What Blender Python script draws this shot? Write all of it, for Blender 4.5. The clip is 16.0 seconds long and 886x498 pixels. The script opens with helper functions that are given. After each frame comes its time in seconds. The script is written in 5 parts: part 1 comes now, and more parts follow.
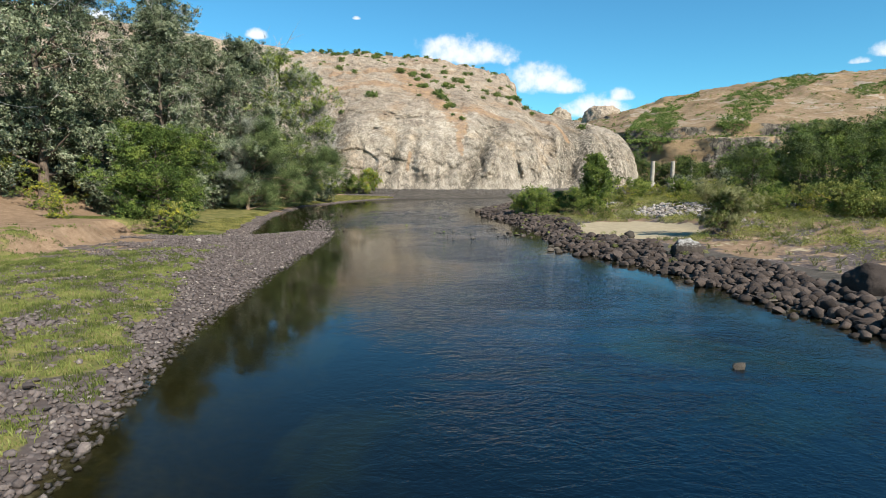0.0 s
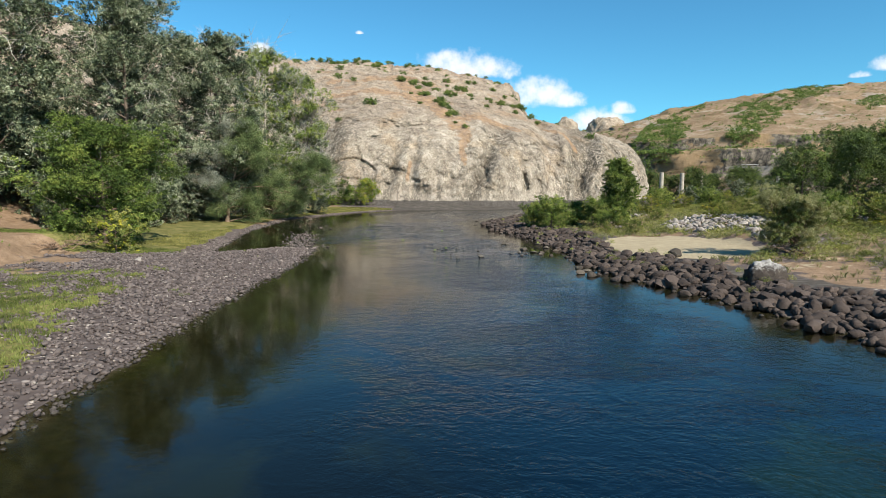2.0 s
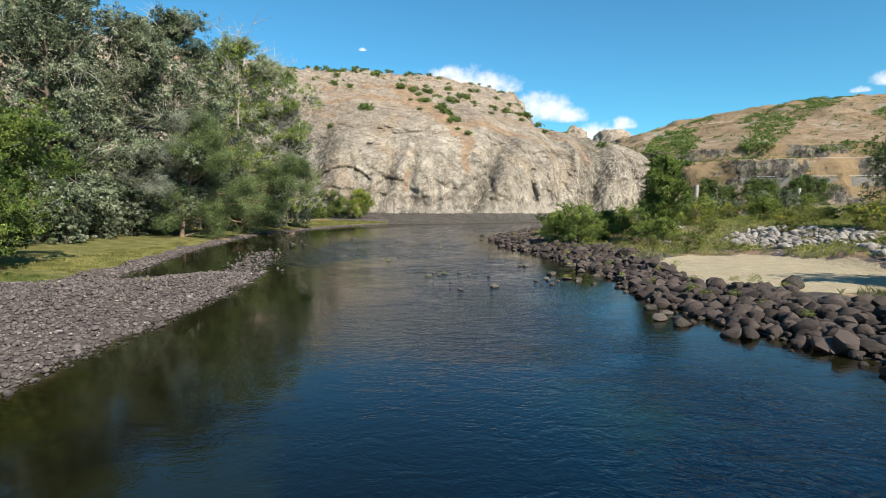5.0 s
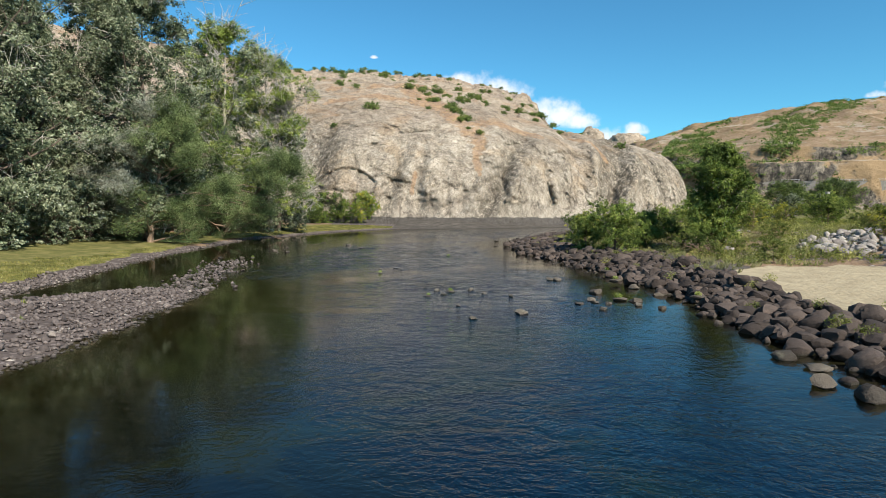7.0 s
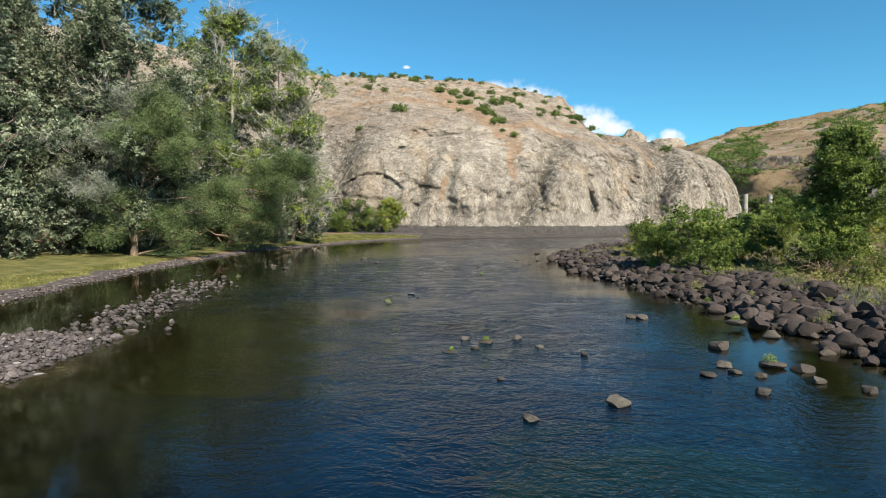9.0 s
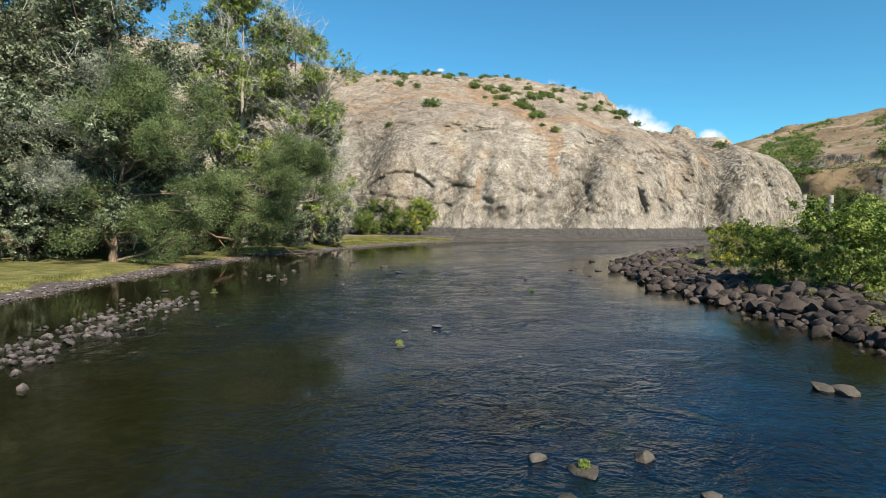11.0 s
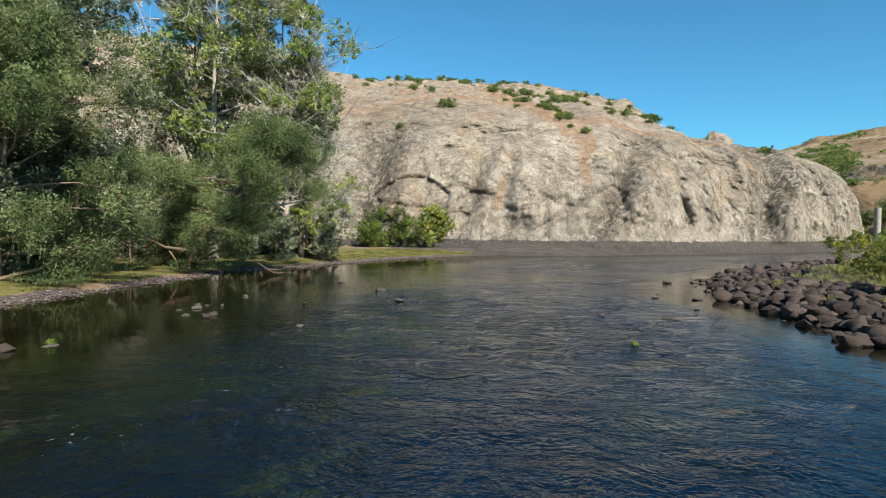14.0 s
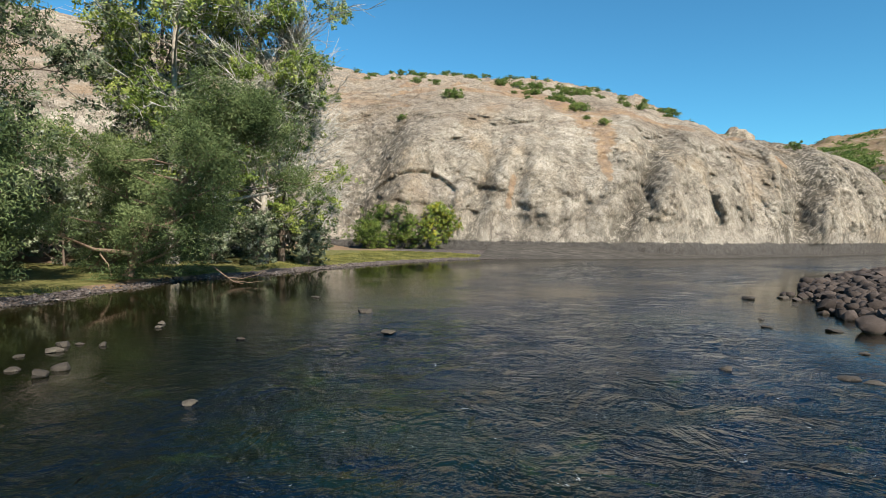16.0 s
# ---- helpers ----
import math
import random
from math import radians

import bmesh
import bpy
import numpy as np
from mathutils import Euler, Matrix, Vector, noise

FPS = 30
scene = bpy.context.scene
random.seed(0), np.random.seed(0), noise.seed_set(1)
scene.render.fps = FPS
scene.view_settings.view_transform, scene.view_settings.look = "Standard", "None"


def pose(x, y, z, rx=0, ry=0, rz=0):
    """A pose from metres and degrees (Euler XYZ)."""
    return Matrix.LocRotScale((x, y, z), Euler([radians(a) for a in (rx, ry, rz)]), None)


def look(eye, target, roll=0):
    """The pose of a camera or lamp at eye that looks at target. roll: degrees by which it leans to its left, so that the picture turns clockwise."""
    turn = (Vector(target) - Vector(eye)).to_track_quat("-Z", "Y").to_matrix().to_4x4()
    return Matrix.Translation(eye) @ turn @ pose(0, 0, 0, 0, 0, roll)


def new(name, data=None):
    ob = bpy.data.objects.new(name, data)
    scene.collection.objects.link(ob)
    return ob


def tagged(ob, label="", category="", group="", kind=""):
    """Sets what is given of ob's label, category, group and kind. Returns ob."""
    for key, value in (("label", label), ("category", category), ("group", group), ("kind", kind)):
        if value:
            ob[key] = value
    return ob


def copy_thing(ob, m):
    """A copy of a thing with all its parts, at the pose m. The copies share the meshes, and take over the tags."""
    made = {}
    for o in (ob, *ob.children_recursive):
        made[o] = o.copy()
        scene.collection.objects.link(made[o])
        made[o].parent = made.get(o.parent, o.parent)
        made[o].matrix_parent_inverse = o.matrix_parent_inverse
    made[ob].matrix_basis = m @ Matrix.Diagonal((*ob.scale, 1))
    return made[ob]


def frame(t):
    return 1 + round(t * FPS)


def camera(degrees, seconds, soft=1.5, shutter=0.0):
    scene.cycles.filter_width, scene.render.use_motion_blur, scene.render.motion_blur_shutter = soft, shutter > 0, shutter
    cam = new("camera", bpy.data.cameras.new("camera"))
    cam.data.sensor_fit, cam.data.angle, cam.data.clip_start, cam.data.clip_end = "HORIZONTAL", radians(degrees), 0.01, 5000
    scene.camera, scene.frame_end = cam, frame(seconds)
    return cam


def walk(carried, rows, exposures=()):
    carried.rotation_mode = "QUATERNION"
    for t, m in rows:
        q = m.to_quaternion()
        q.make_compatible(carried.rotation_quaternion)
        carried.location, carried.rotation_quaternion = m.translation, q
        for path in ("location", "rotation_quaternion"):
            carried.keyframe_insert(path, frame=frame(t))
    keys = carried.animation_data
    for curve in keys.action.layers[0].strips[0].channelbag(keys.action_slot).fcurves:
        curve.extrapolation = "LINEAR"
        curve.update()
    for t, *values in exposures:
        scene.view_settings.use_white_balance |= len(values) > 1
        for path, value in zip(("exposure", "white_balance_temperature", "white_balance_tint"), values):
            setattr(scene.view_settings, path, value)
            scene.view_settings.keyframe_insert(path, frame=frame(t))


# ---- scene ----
cam = camera(75.7, 16.0, soft=0.8)
METRES, EYE, TILT, LEAN, TURN = 75.0, 6.13, 0.0, 0.0, 0.0
ROWS = [
    (0.0, 0.0, 0.0, 0.0, 0.04, -7.39, -0.34),
    (0.5, -0.0002, 0.0316, -0.0021, 0.1, -7.12, -0.37),
    (1.0, -0.0004, 0.0636, -0.0042, 0.15, -6.81, -0.37),
    (1.5, -0.0002, 0.0955, -0.0064, 0.19, -6.48, -0.39),
    (2.0, -0.0003, 0.1274, -0.008, 0.23, -6.12, -0.4),
    (2.5, -0.0001, 0.1593, -0.0099, 0.27, -5.7, -0.41),
    (3.0, 0.0006, 0.1914, -0.0119, 0.3, -5.26, -0.39),
    (3.5, 0.0015, 0.2231, -0.0141, 0.32, -5.02, -0.37),
    (4.0, 0.0027, 0.2543, -0.0161, 0.35, -4.87, -0.34),
    (6.5, 0.0054, 0.4123, -0.0259, 1.17, -4.23, -0.25),
    (7.0, 0.0064, 0.4449, -0.0282, 1.58, -4.01, -0.22),
    (7.5, 0.0069, 0.4771, -0.0288, 2.04, -3.7, -0.17),
    (8.0, 0.0069, 0.5096, -0.0291, 2.7, -3.38, -0.12),
    (8.5, 0.0056, 0.5423, -0.0293, 3.7, -3.21, -0.11),
    (9.0, 0.0029, 0.5753, -0.0296, 4.77, -3.18, -0.12),
    (11.5, -0.0152, 0.7279, -0.033, 8.67, -2.82, -0.24),
    (12.0, -0.02, 0.7561, -0.0339, 9.08, -2.59, -0.29),
    (12.5, -0.0249, 0.7849, -0.0353, 9.35, -2.3, -0.35),
    (13.0, -0.0299, 0.8139, -0.0372, 9.48, -2.04, -0.39),
    (13.5, -0.0354, 0.8435, -0.0389, 9.52, -1.77, -0.43),
    (14.0, -0.0416, 0.8739, -0.0397, 9.56, -1.56, -0.48),
    (14.5, -0.0469, 0.9051, -0.0405, 9.64, -1.46, -0.51),
    (15.0, -0.0529, 0.9353, -0.0411, 9.73, -1.39, -0.54),
    (15.5, -0.059, 0.9647, -0.041, 9.83, -1.37, -0.59),
    (16.0, -0.0651, 0.9929, -0.0412, 9.94, -1.46, -0.62),
]
walk(cam, [(t, pose(0, 0, EYE, TILT, LEAN, TURN) @ pose(METRES * x, METRES * y, METRES * z, 90 + pitch, roll, yaw)) for t, x, y, z, yaw, pitch, roll in ROWS])

# ---- world, sun, exposure ----
SUN_DIR = Vector((0.48, -0.60, 0.64)).normalized()
world = bpy.data.worlds.new("sky_world")
scene.world = world
world.use_nodes = True
wt = world.node_tree
wt.nodes.clear()
w_out = wt.nodes.new("ShaderNodeOutputWorld")
w_bg = wt.nodes.new("ShaderNodeBackground")
w_sky = wt.nodes.new("ShaderNodeTexSky")
w_sky.sky_type = "NISHITA"
w_sky.sun_disc = False
w_sky.sun_elevation = math.asin(SUN_DIR.z)
w_sky.sun_rotation = math.atan2(SUN_DIR.x, SUN_DIR.y)
w_sky.altitude = 300
w_sky.air_density, w_sky.dust_density, w_sky.ozone_density = 1.0, 0.0, 3.0
w_bg.inputs["Strength"].default_value = 0.083
w_co = wt.nodes.new("ShaderNodeTexCoord")
w_noise = wt.nodes.new("ShaderNodeTexNoise")
w_noise.inputs["Scale"].default_value = 34.0
w_noise.inputs["Detail"].default_value = 7.0
w_noise.inputs["Roughness"].default_value = 0.6
wt.links.new(w_co.outputs["Generated"], w_noise.inputs["Vector"])


def wmath(op, a, b=None):
    n = wt.nodes.new("ShaderNodeMath")
    n.operation = op
    for i, v in enumerate((a, b)):
        if v is None:
            continue
        if isinstance(v, (int, float)):
            n.inputs[i].default_value = v
        else:
            wt.links.new(v, n.inputs[i])
    return n.outputs[0]


# clouds: azimuth and elevation of the middle, half width, half height (degrees)
CLOUDS = [(1.2, 11.9, 5.0, 1.6), (4.2, 11.5, 3.4, 1.15), (9.2, 9.4, 3.4, 1.7), (11.4, 8.6, 2.6, 1.0), (14.4, 6.6, 3.6, 1.2),
          (16.9, 7.6, 1.3, 0.7), (37.3, 9.9, 2.1, 0.7), (35.2, 9.2, 0.9, 0.35), (-8.4, 14.5, 0.45, 0.2), (-17.6, 12.6, 1.3, 0.5), (-30.0, 13.0, 1.4, 0.6)]
sep = wt.nodes.new("ShaderNodeSeparateXYZ")
wt.links.new(w_co.outputs["Generated"], sep.inputs[0])
azi = wmath("MULTIPLY", wmath("ARCTAN2", sep.outputs[0], sep.outputs[1]), 57.2958)
ele = wmath("MULTIPLY", wmath("ARCSINE", sep.outputs[2]), 57.2958)
cover = None
for a0, e0, ha, he in CLOUDS:
    da = wmath("POWER", wmath("DIVIDE", wmath("ABSOLUTE", wmath("SUBTRACT", azi, a0)), ha), 2.0)
    low = wmath("SUBTRACT", ele, e0 - he * 0.4)
    up = wmath("DIVIDE", wmath("MAXIMUM", low, 0.0), he * 1.4)
    dn = wmath("DIVIDE", wmath("MAXIMUM", wmath("MULTIPLY", low, -1.0), 0.0), he * 0.6)
    dd = wmath("ADD", da, wmath("ADD", wmath("POWER", up, 2.0), wmath("POWER", dn, 2.0)))
    one = wmath("SUBTRACT", 1.0, dd)
    cover = one if cover is None else wmath("MAXIMUM", cover, one)
puff = wmath("ADD", wmath("MAXIMUM", cover, -1.0), wmath("MULTIPLY", wmath("SUBTRACT", w_noise.outputs[0], 0.5), 2.4))
c_ramp = wt.nodes.new("ShaderNodeMapRange")
c_ramp.interpolation_type = "SMOOTHSTEP"
c_ramp.inputs["From Min"].default_value, c_ramp.inputs["From Max"].default_value = 0.0, 1.15
wt.links.new(puff, c_ramp.inputs["Value"])
c_mix = wt.nodes.new("ShaderNodeMix")
c_mix.data_type = "RGBA"
c_mix.inputs["B"].default_value = (7.6, 7.8, 8.2, 1)
wt.links.new(wmath("MULTIPLY", c_ramp.outputs[0], 0.93), c_mix.inputs["Factor"])
w_tint = wt.nodes.new("ShaderNodeMix")
w_tint.data_type, w_tint.blend_type = "RGBA", "MULTIPLY"
w_tint.inputs["Factor"].default_value = 1.0
w_tint.inputs["B"].default_value = (0.42, 0.965, 1.075, 1)
wt.links.new(w_sky.outputs[0], w_tint.inputs["A"])
wt.links.new(w_tint.outputs["Result"], c_mix.inputs["A"])
wt.links.new(c_mix.outputs["Result"], w_bg.inputs["Color"])
wt.links.new(w_bg.outputs[0], w_out.inputs["Surface"])

sun = new("sun", bpy.data.lights.new("sun", "SUN"))
sun.data.energy, sun.data.angle, sun.data.color = 5.0, radians(0.53), (1.0, 0.92, 0.80)
scene.view_settings.exposure = 0.78
sun.matrix_world = look((0, 0, 0), tuple(-SUN_DIR))

# ---- materials ----


class Nodes:
    """A small builder round one node material."""

    def __init__(self, name, rough=0.8, spec=0.3):
        self.m = bpy.data.materials.new(name)
        self.m.use_nodes = True
        self.t = self.m.node_tree
        self.b = self.t.nodes["Principled BSDF"]
        self.b.inputs["Roughness"].default_value = rough
        self.b.inputs["Specular IOR Level"].default_value = spec
        self.co = self.t.nodes.new("ShaderNodeTexCoord")
        self.geo = self.t.nodes.new("ShaderNodeNewGeometry")

    def link(self, a, b):
        self.t.links.new(a, b)

    def put(self, value, socket):
        if isinstance(value, (int, float)):
            socket.default_value = value
        elif isinstance(value, (tuple, list)):
            socket.default_value = (*value, 1) if len(value) == 3 and socket.type == "RGBA" else value
        else:
            self.link(value, socket)

    def math(self, op, a, b=0.0, c=None, clamp=False):
        n = self.t.nodes.new("ShaderNodeMath")
        n.operation, n.use_clamp = op, clamp
        self.put(a, n.inputs[0]), self.put(b, n.inputs[1])
        if c is not None:
            self.put(c, n.inputs[2])
        return n.outputs[0]

    def mapped(self, scale, world_space=True):
        n = self.t.nodes.new("ShaderNodeMapping")
        n.inputs["Scale"].default_value = scale if isinstance(scale, tuple) else (scale, scale, scale)
        self.link(self.geo.outputs["Position"] if world_space else self.co.outputs["Object"], n.inputs[0])
        return n.outputs[0]

    def noise(self, scale, detail=4.0, rough=0.55, distort=0.0, stretch=None, world_space=True):
        n = self.t.nodes.new("ShaderNodeTexNoise")
        n.inputs["Scale"].default_value, n.inputs["Detail"].default_value = scale, detail
        n.inputs["Roughness"].default_value, n.inputs["Distortion"].default_value = rough, distort
        self.link(self.mapped(stretch or 1.0, world_space), n.inputs["Vector"])
        return n.outputs["Fac"]

    def voronoi(self, scale, feature="F1", stretch=None, out="Distance"):
        n = self.t.nodes.new("ShaderNodeTexVoronoi")
        n.feature = feature
        n.inputs["Scale"].default_value = scale
        self.link(self.mapped(stretch or 1.0), n.inputs["Vector"])
        return n.outputs[out]

    def span(self, value, a, b, lo=0.0, hi=1.0, smooth=True):
        n = self.t.nodes.new("ShaderNodeMapRange")
        n.interpolation_type = "SMOOTHSTEP" if smooth else "LINEAR"
        self.put(value, n.inputs["Value"])
        n.inputs["From Min"].default_value, n.inputs["From Max"].default_value = a, b
        n.inputs["To Min"].default_value, n.inputs["To Max"].default_value = lo, hi
        return n.outputs["Result"]

    def mix(self, fac, a, b, blend="MIX"):
        n = self.t.nodes.new("ShaderNodeMix")
        n.data_type, n.blend_type = "RGBA", blend
        self.put(fac, n.inputs["Factor"]), self.put(a, n.inputs["A"]), self.put(b, n.inputs["B"])
        return n.outputs["Result"]

    def ramp(self, value, stops):
        n = self.t.nodes.new("ShaderNodeValToRGB")
        e = n.color_ramp.elements
        while len(e) < len(stops):
            e.new(0.5)
        for k, (p, c) in zip(e, stops):
            k.position, k.color = p, (*c, 1)
        self.put(value, n.inputs[0])
        return n.outputs["Color"]

    def bump(self, height, strength, distance, prev=None):
        n = self.t.nodes.new("ShaderNodeBump")
        n.inputs["Strength"].default_value, n.inputs["Distance"].default_value = strength, distance
        self.link(height, n.inputs["Height"])
        if prev is not None:
            self.link(prev, n.inputs["Normal"])
        return n.outputs["Normal"]

    def attr(self, name):
        n = self.t.nodes.new("ShaderNodeAttribute")
        n.attribute_name = name
        return n

    def done(self, color=None, normal=None, rough=None):
        if color is not None:
            self.put(color, self.b.inputs["Base Color"])
        if normal is not None:
            self.link(normal, self.b.inputs["Normal"])
        if rough is not None:
            self.put(rough, self.b.inputs["Roughness"])
        return self.m


def leaf_material(name, stops, silver=0.0, glow=0.14):
    n = Nodes(name, 0.65, 0.18)
    isl = n.geo.outputs["Random Per Island"]
    big = n.noise(0.55, 3.0)
    v = n.math("ADD", n.math("MULTIPLY", isl, 0.40), n.span(big, 0.40, 0.62, 0.0, 0.6), clamp=True)
    col = n.ramp(v, stops)
    if silver:
        col = n.mix(n.span(n.math("FRACT", n.math("MULTIPLY", isl, 17.31)), 1 - silver, 1.0), col, (0.33, 0.355, 0.30))
    n.done(col)
    tr = n.t.nodes.new("ShaderNodeBsdfTranslucent")
    n.link(n.mix(1.0, col, (0.9, 1.0, 0.45), "MULTIPLY"), tr.inputs["Color"])
    mx = n.t.nodes.new("ShaderNodeMixShader")
    mx.inputs[0].default_value = glow
    out = n.t.nodes["Material Output"]
    n.link(n.b.outputs[0], mx.inputs[1]), n.link(tr.outputs[0], mx.inputs[2]), n.link(mx.outputs[0], out.inputs["Surface"])
    return n.m


POPLAR = leaf_material("poplar_leaf", [(0.0, (0.018, 0.027, 0.014)), (0.35, (0.074, 0.098, 0.052)), (0.66, (0.195, 0.225, 0.135)), (1.0, (0.37, 0.40, 0.27))], 0.05, 0.09)
LIME = leaf_material("lime_leaf", [(0.0, (0.075, 0.115, 0.024)), (0.5, (0.21, 0.275, 0.06)), (1.0, (0.43, 0.46, 0.14))], 0.04, 0.28)
GREEN = leaf_material("elm_leaf", [(0.0, (0.022, 0.04, 0.008)), (0.45, (0.08, 0.122, 0.025)), (0.85, (0.175, 0.225, 0.048)), (1.0, (0.27, 0.305, 0.075))], 0.0, 0.14)
WILLOW = leaf_material("willow_leaf", [(0.0, (0.03, 0.048, 0.016)), (0.5, (0.10, 0.138, 0.05)), (1.0, (0.22, 0.26, 0.11))], 0.0, 0.14)
SILVER = leaf_material("silver_leaf", [(0.0, (0.09, 0.105, 0.075)), (0.5, (0.22, 0.235, 0.185)), (1.0, (0.40, 0.41, 0.34))], 0.0)
OLIVE = leaf_material("scrub_leaf", [(0.0, (0.065, 0.088, 0.02)), (0.5, (0.165, 0.195, 0.05)), (1.0, (0.33, 0.32, 0.105))], 0.0, 0.25)
YELLOW = leaf_material("yellow_leaf", [(0.0, (0.14, 0.165, 0.02)), (0.5, (0.28, 0.29, 0.04)), (1.0, (0.46, 0.41, 0.05))])
REED = leaf_material("reed_leaf", [(0.0, (0.14, 0.145, 0.065)), (0.5, (0.27, 0.27, 0.13)), (1.0, (0.42, 0.39, 0.21))], 0.0, 0.3)
GRASS = leaf_material("grass_blade", [(0.0, (0.075, 0.078, 0.024)), (0.5, (0.15, 0.15, 0.042)), (1.0, (0.27, 0.245, 0.088))])
WEED = leaf_material("weed_leaf", [(0.0, (0.05, 0.064, 0.017)), (0.5, (0.115, 0.142, 0.035)), (1.0, (0.22, 0.24, 0.075))])
BRAMBLE = leaf_material("bramble_leaf", [(0.0, (0.10, 0.12, 0.03)), (0.5, (0.23, 0.25, 0.07)), (1.0, (0.40, 0.37, 0.13))], 0.0, 0.3)
FAR_LEAF = leaf_material("hill_leaf", [(0.0, (0.045, 0.08, 0.018)), (0.5, (0.11, 0.165, 0.038)), (1.0, (0.22, 0.255, 0.07))])


def bark_material(name, a, b):
    n = Nodes(name, 0.9, 0.2)
    f = n.noise(3.0, 6.0, 0.65, stretch=(4, 4, 0.8))
    return n.done(n.ramp(f, [(0.3, a), (0.7, b)]), n.bump(f, 0.7, 0.05))


BARK_PALE = bark_material("pale_bark", (0.20, 0.17, 0.13), (0.48, 0.44, 0.37))
DEAD_WOOD = bark_material("dead_wood", (0.32, 0.295, 0.25), (0.60, 0.565, 0.50))
BARK_DARK = bark_material("dark_bark", (0.06, 0.045, 0.035), (0.20, 0.155, 0.12))
BARK_BROWN = bark_material("brown_bark", (0.10, 0.065, 0.045), (0.33, 0.24, 0.17))


def stone_material(name, stops, scale=6.0, lichen=0.0, wet=0.12):
    n = Nodes(name, 0.85, 0.25)
    r = n.t.nodes.new("ShaderNodeObjectInfo").outputs["Random"]
    isl = n.geo.outputs["Random Per Island"]
    mixv = n.math("FRACT", n.math("ADD", n.math("MULTIPLY", r, 7.7), isl))
    g = n.noise(scale, 6.0, 0.65)
    v = n.math("ADD", n.math("MULTIPLY", mixv, 0.6), n.math("MULTIPLY", g, 0.4))
    col = n.ramp(v, stops)
    s = n.t.nodes.new("ShaderNodeSeparateXYZ")
    n.link(n.geo.outputs["Position"], s.inputs[0])
    damp = n.span(n.math("ADD", s.outputs[2], n.math("MULTIPLY", g, 0.5 * wet)), 0.4 * wet, wet)
    col = n.mix(n.math("SUBTRACT", 1.0, damp), col, n.mix(0.75, col, (0.03, 0.028, 0.02)))
    if lichen:
        col = n.mix(n.span(n.noise(1.7, 5.0, 0.6), 0.62, 0.74, 0.0, lichen), col, (0.30, 0.29, 0.2))
    g2 = n.noise(scale * 3.5, 5.0, 0.7)
    return n.done(n.mix(n.span(g2, 0.35, 0.65, 0.0, 0.35), col, n.mix(1.0, col, (0.55, 0.53, 0.5), "MULTIPLY")), n.bump(g2, 0.8, 0.04, n.bump(g, 0.7, 0.08)), n.math("ADD", 0.45, n.math("MULTIPLY", damp, 0.42)))


def tide_boulder_material():
    """Pale rock, dark below the high-water mark."""
    n = Nodes("tide_boulder", 0.9, 0.2)
    s = n.t.nodes.new("ShaderNodeSeparateXYZ")
    n.link(n.geo.outputs["Position"], s.inputs[0])
    g = n.noise(5.0, 8.0, 0.78)
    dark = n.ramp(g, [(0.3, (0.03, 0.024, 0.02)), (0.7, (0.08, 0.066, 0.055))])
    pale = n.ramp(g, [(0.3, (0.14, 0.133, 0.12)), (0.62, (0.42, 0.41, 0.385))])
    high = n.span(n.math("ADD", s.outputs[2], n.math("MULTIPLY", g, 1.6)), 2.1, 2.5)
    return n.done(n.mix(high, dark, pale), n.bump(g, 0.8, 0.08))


TIDE = tide_boulder_material()
BASALT = stone_material("basalt", [(0.15, (0.036, 0.028, 0.024)), (0.5, (0.066, 0.051, 0.043)), (0.78, (0.10, 0.078, 0.066)), (0.88, (0.15, 0.11, 0.09)), (0.95, (0.32, 0.285, 0.235))])
COBBLE = stone_material("cobble", [(0.15, (0.07, 0.057, 0.053)), (0.5, (0.13, 0.108, 0.10)), (0.78, (0.18, 0.15, 0.137)), (0.84, (0.34, 0.30, 0.255)), (0.89, (0.66, 0.62, 0.56))])
PALE_STONE = stone_material("pale_stone", [(0.15, (0.16, 0.14, 0.13)), (0.5, (0.27, 0.245, 0.22)), (0.8, (0.38, 0.35, 0.31)), (1.0, (0.36, 0.2, 0.15))])
RIVER_STONE = stone_material("river_stone", [(0.15, (0.05, 0.042, 0.034)), (0.6, (0.095, 0.08, 0.063)), (1.0, (0.17, 0.15, 0.12))], lichen=0.25, wet=0.012)


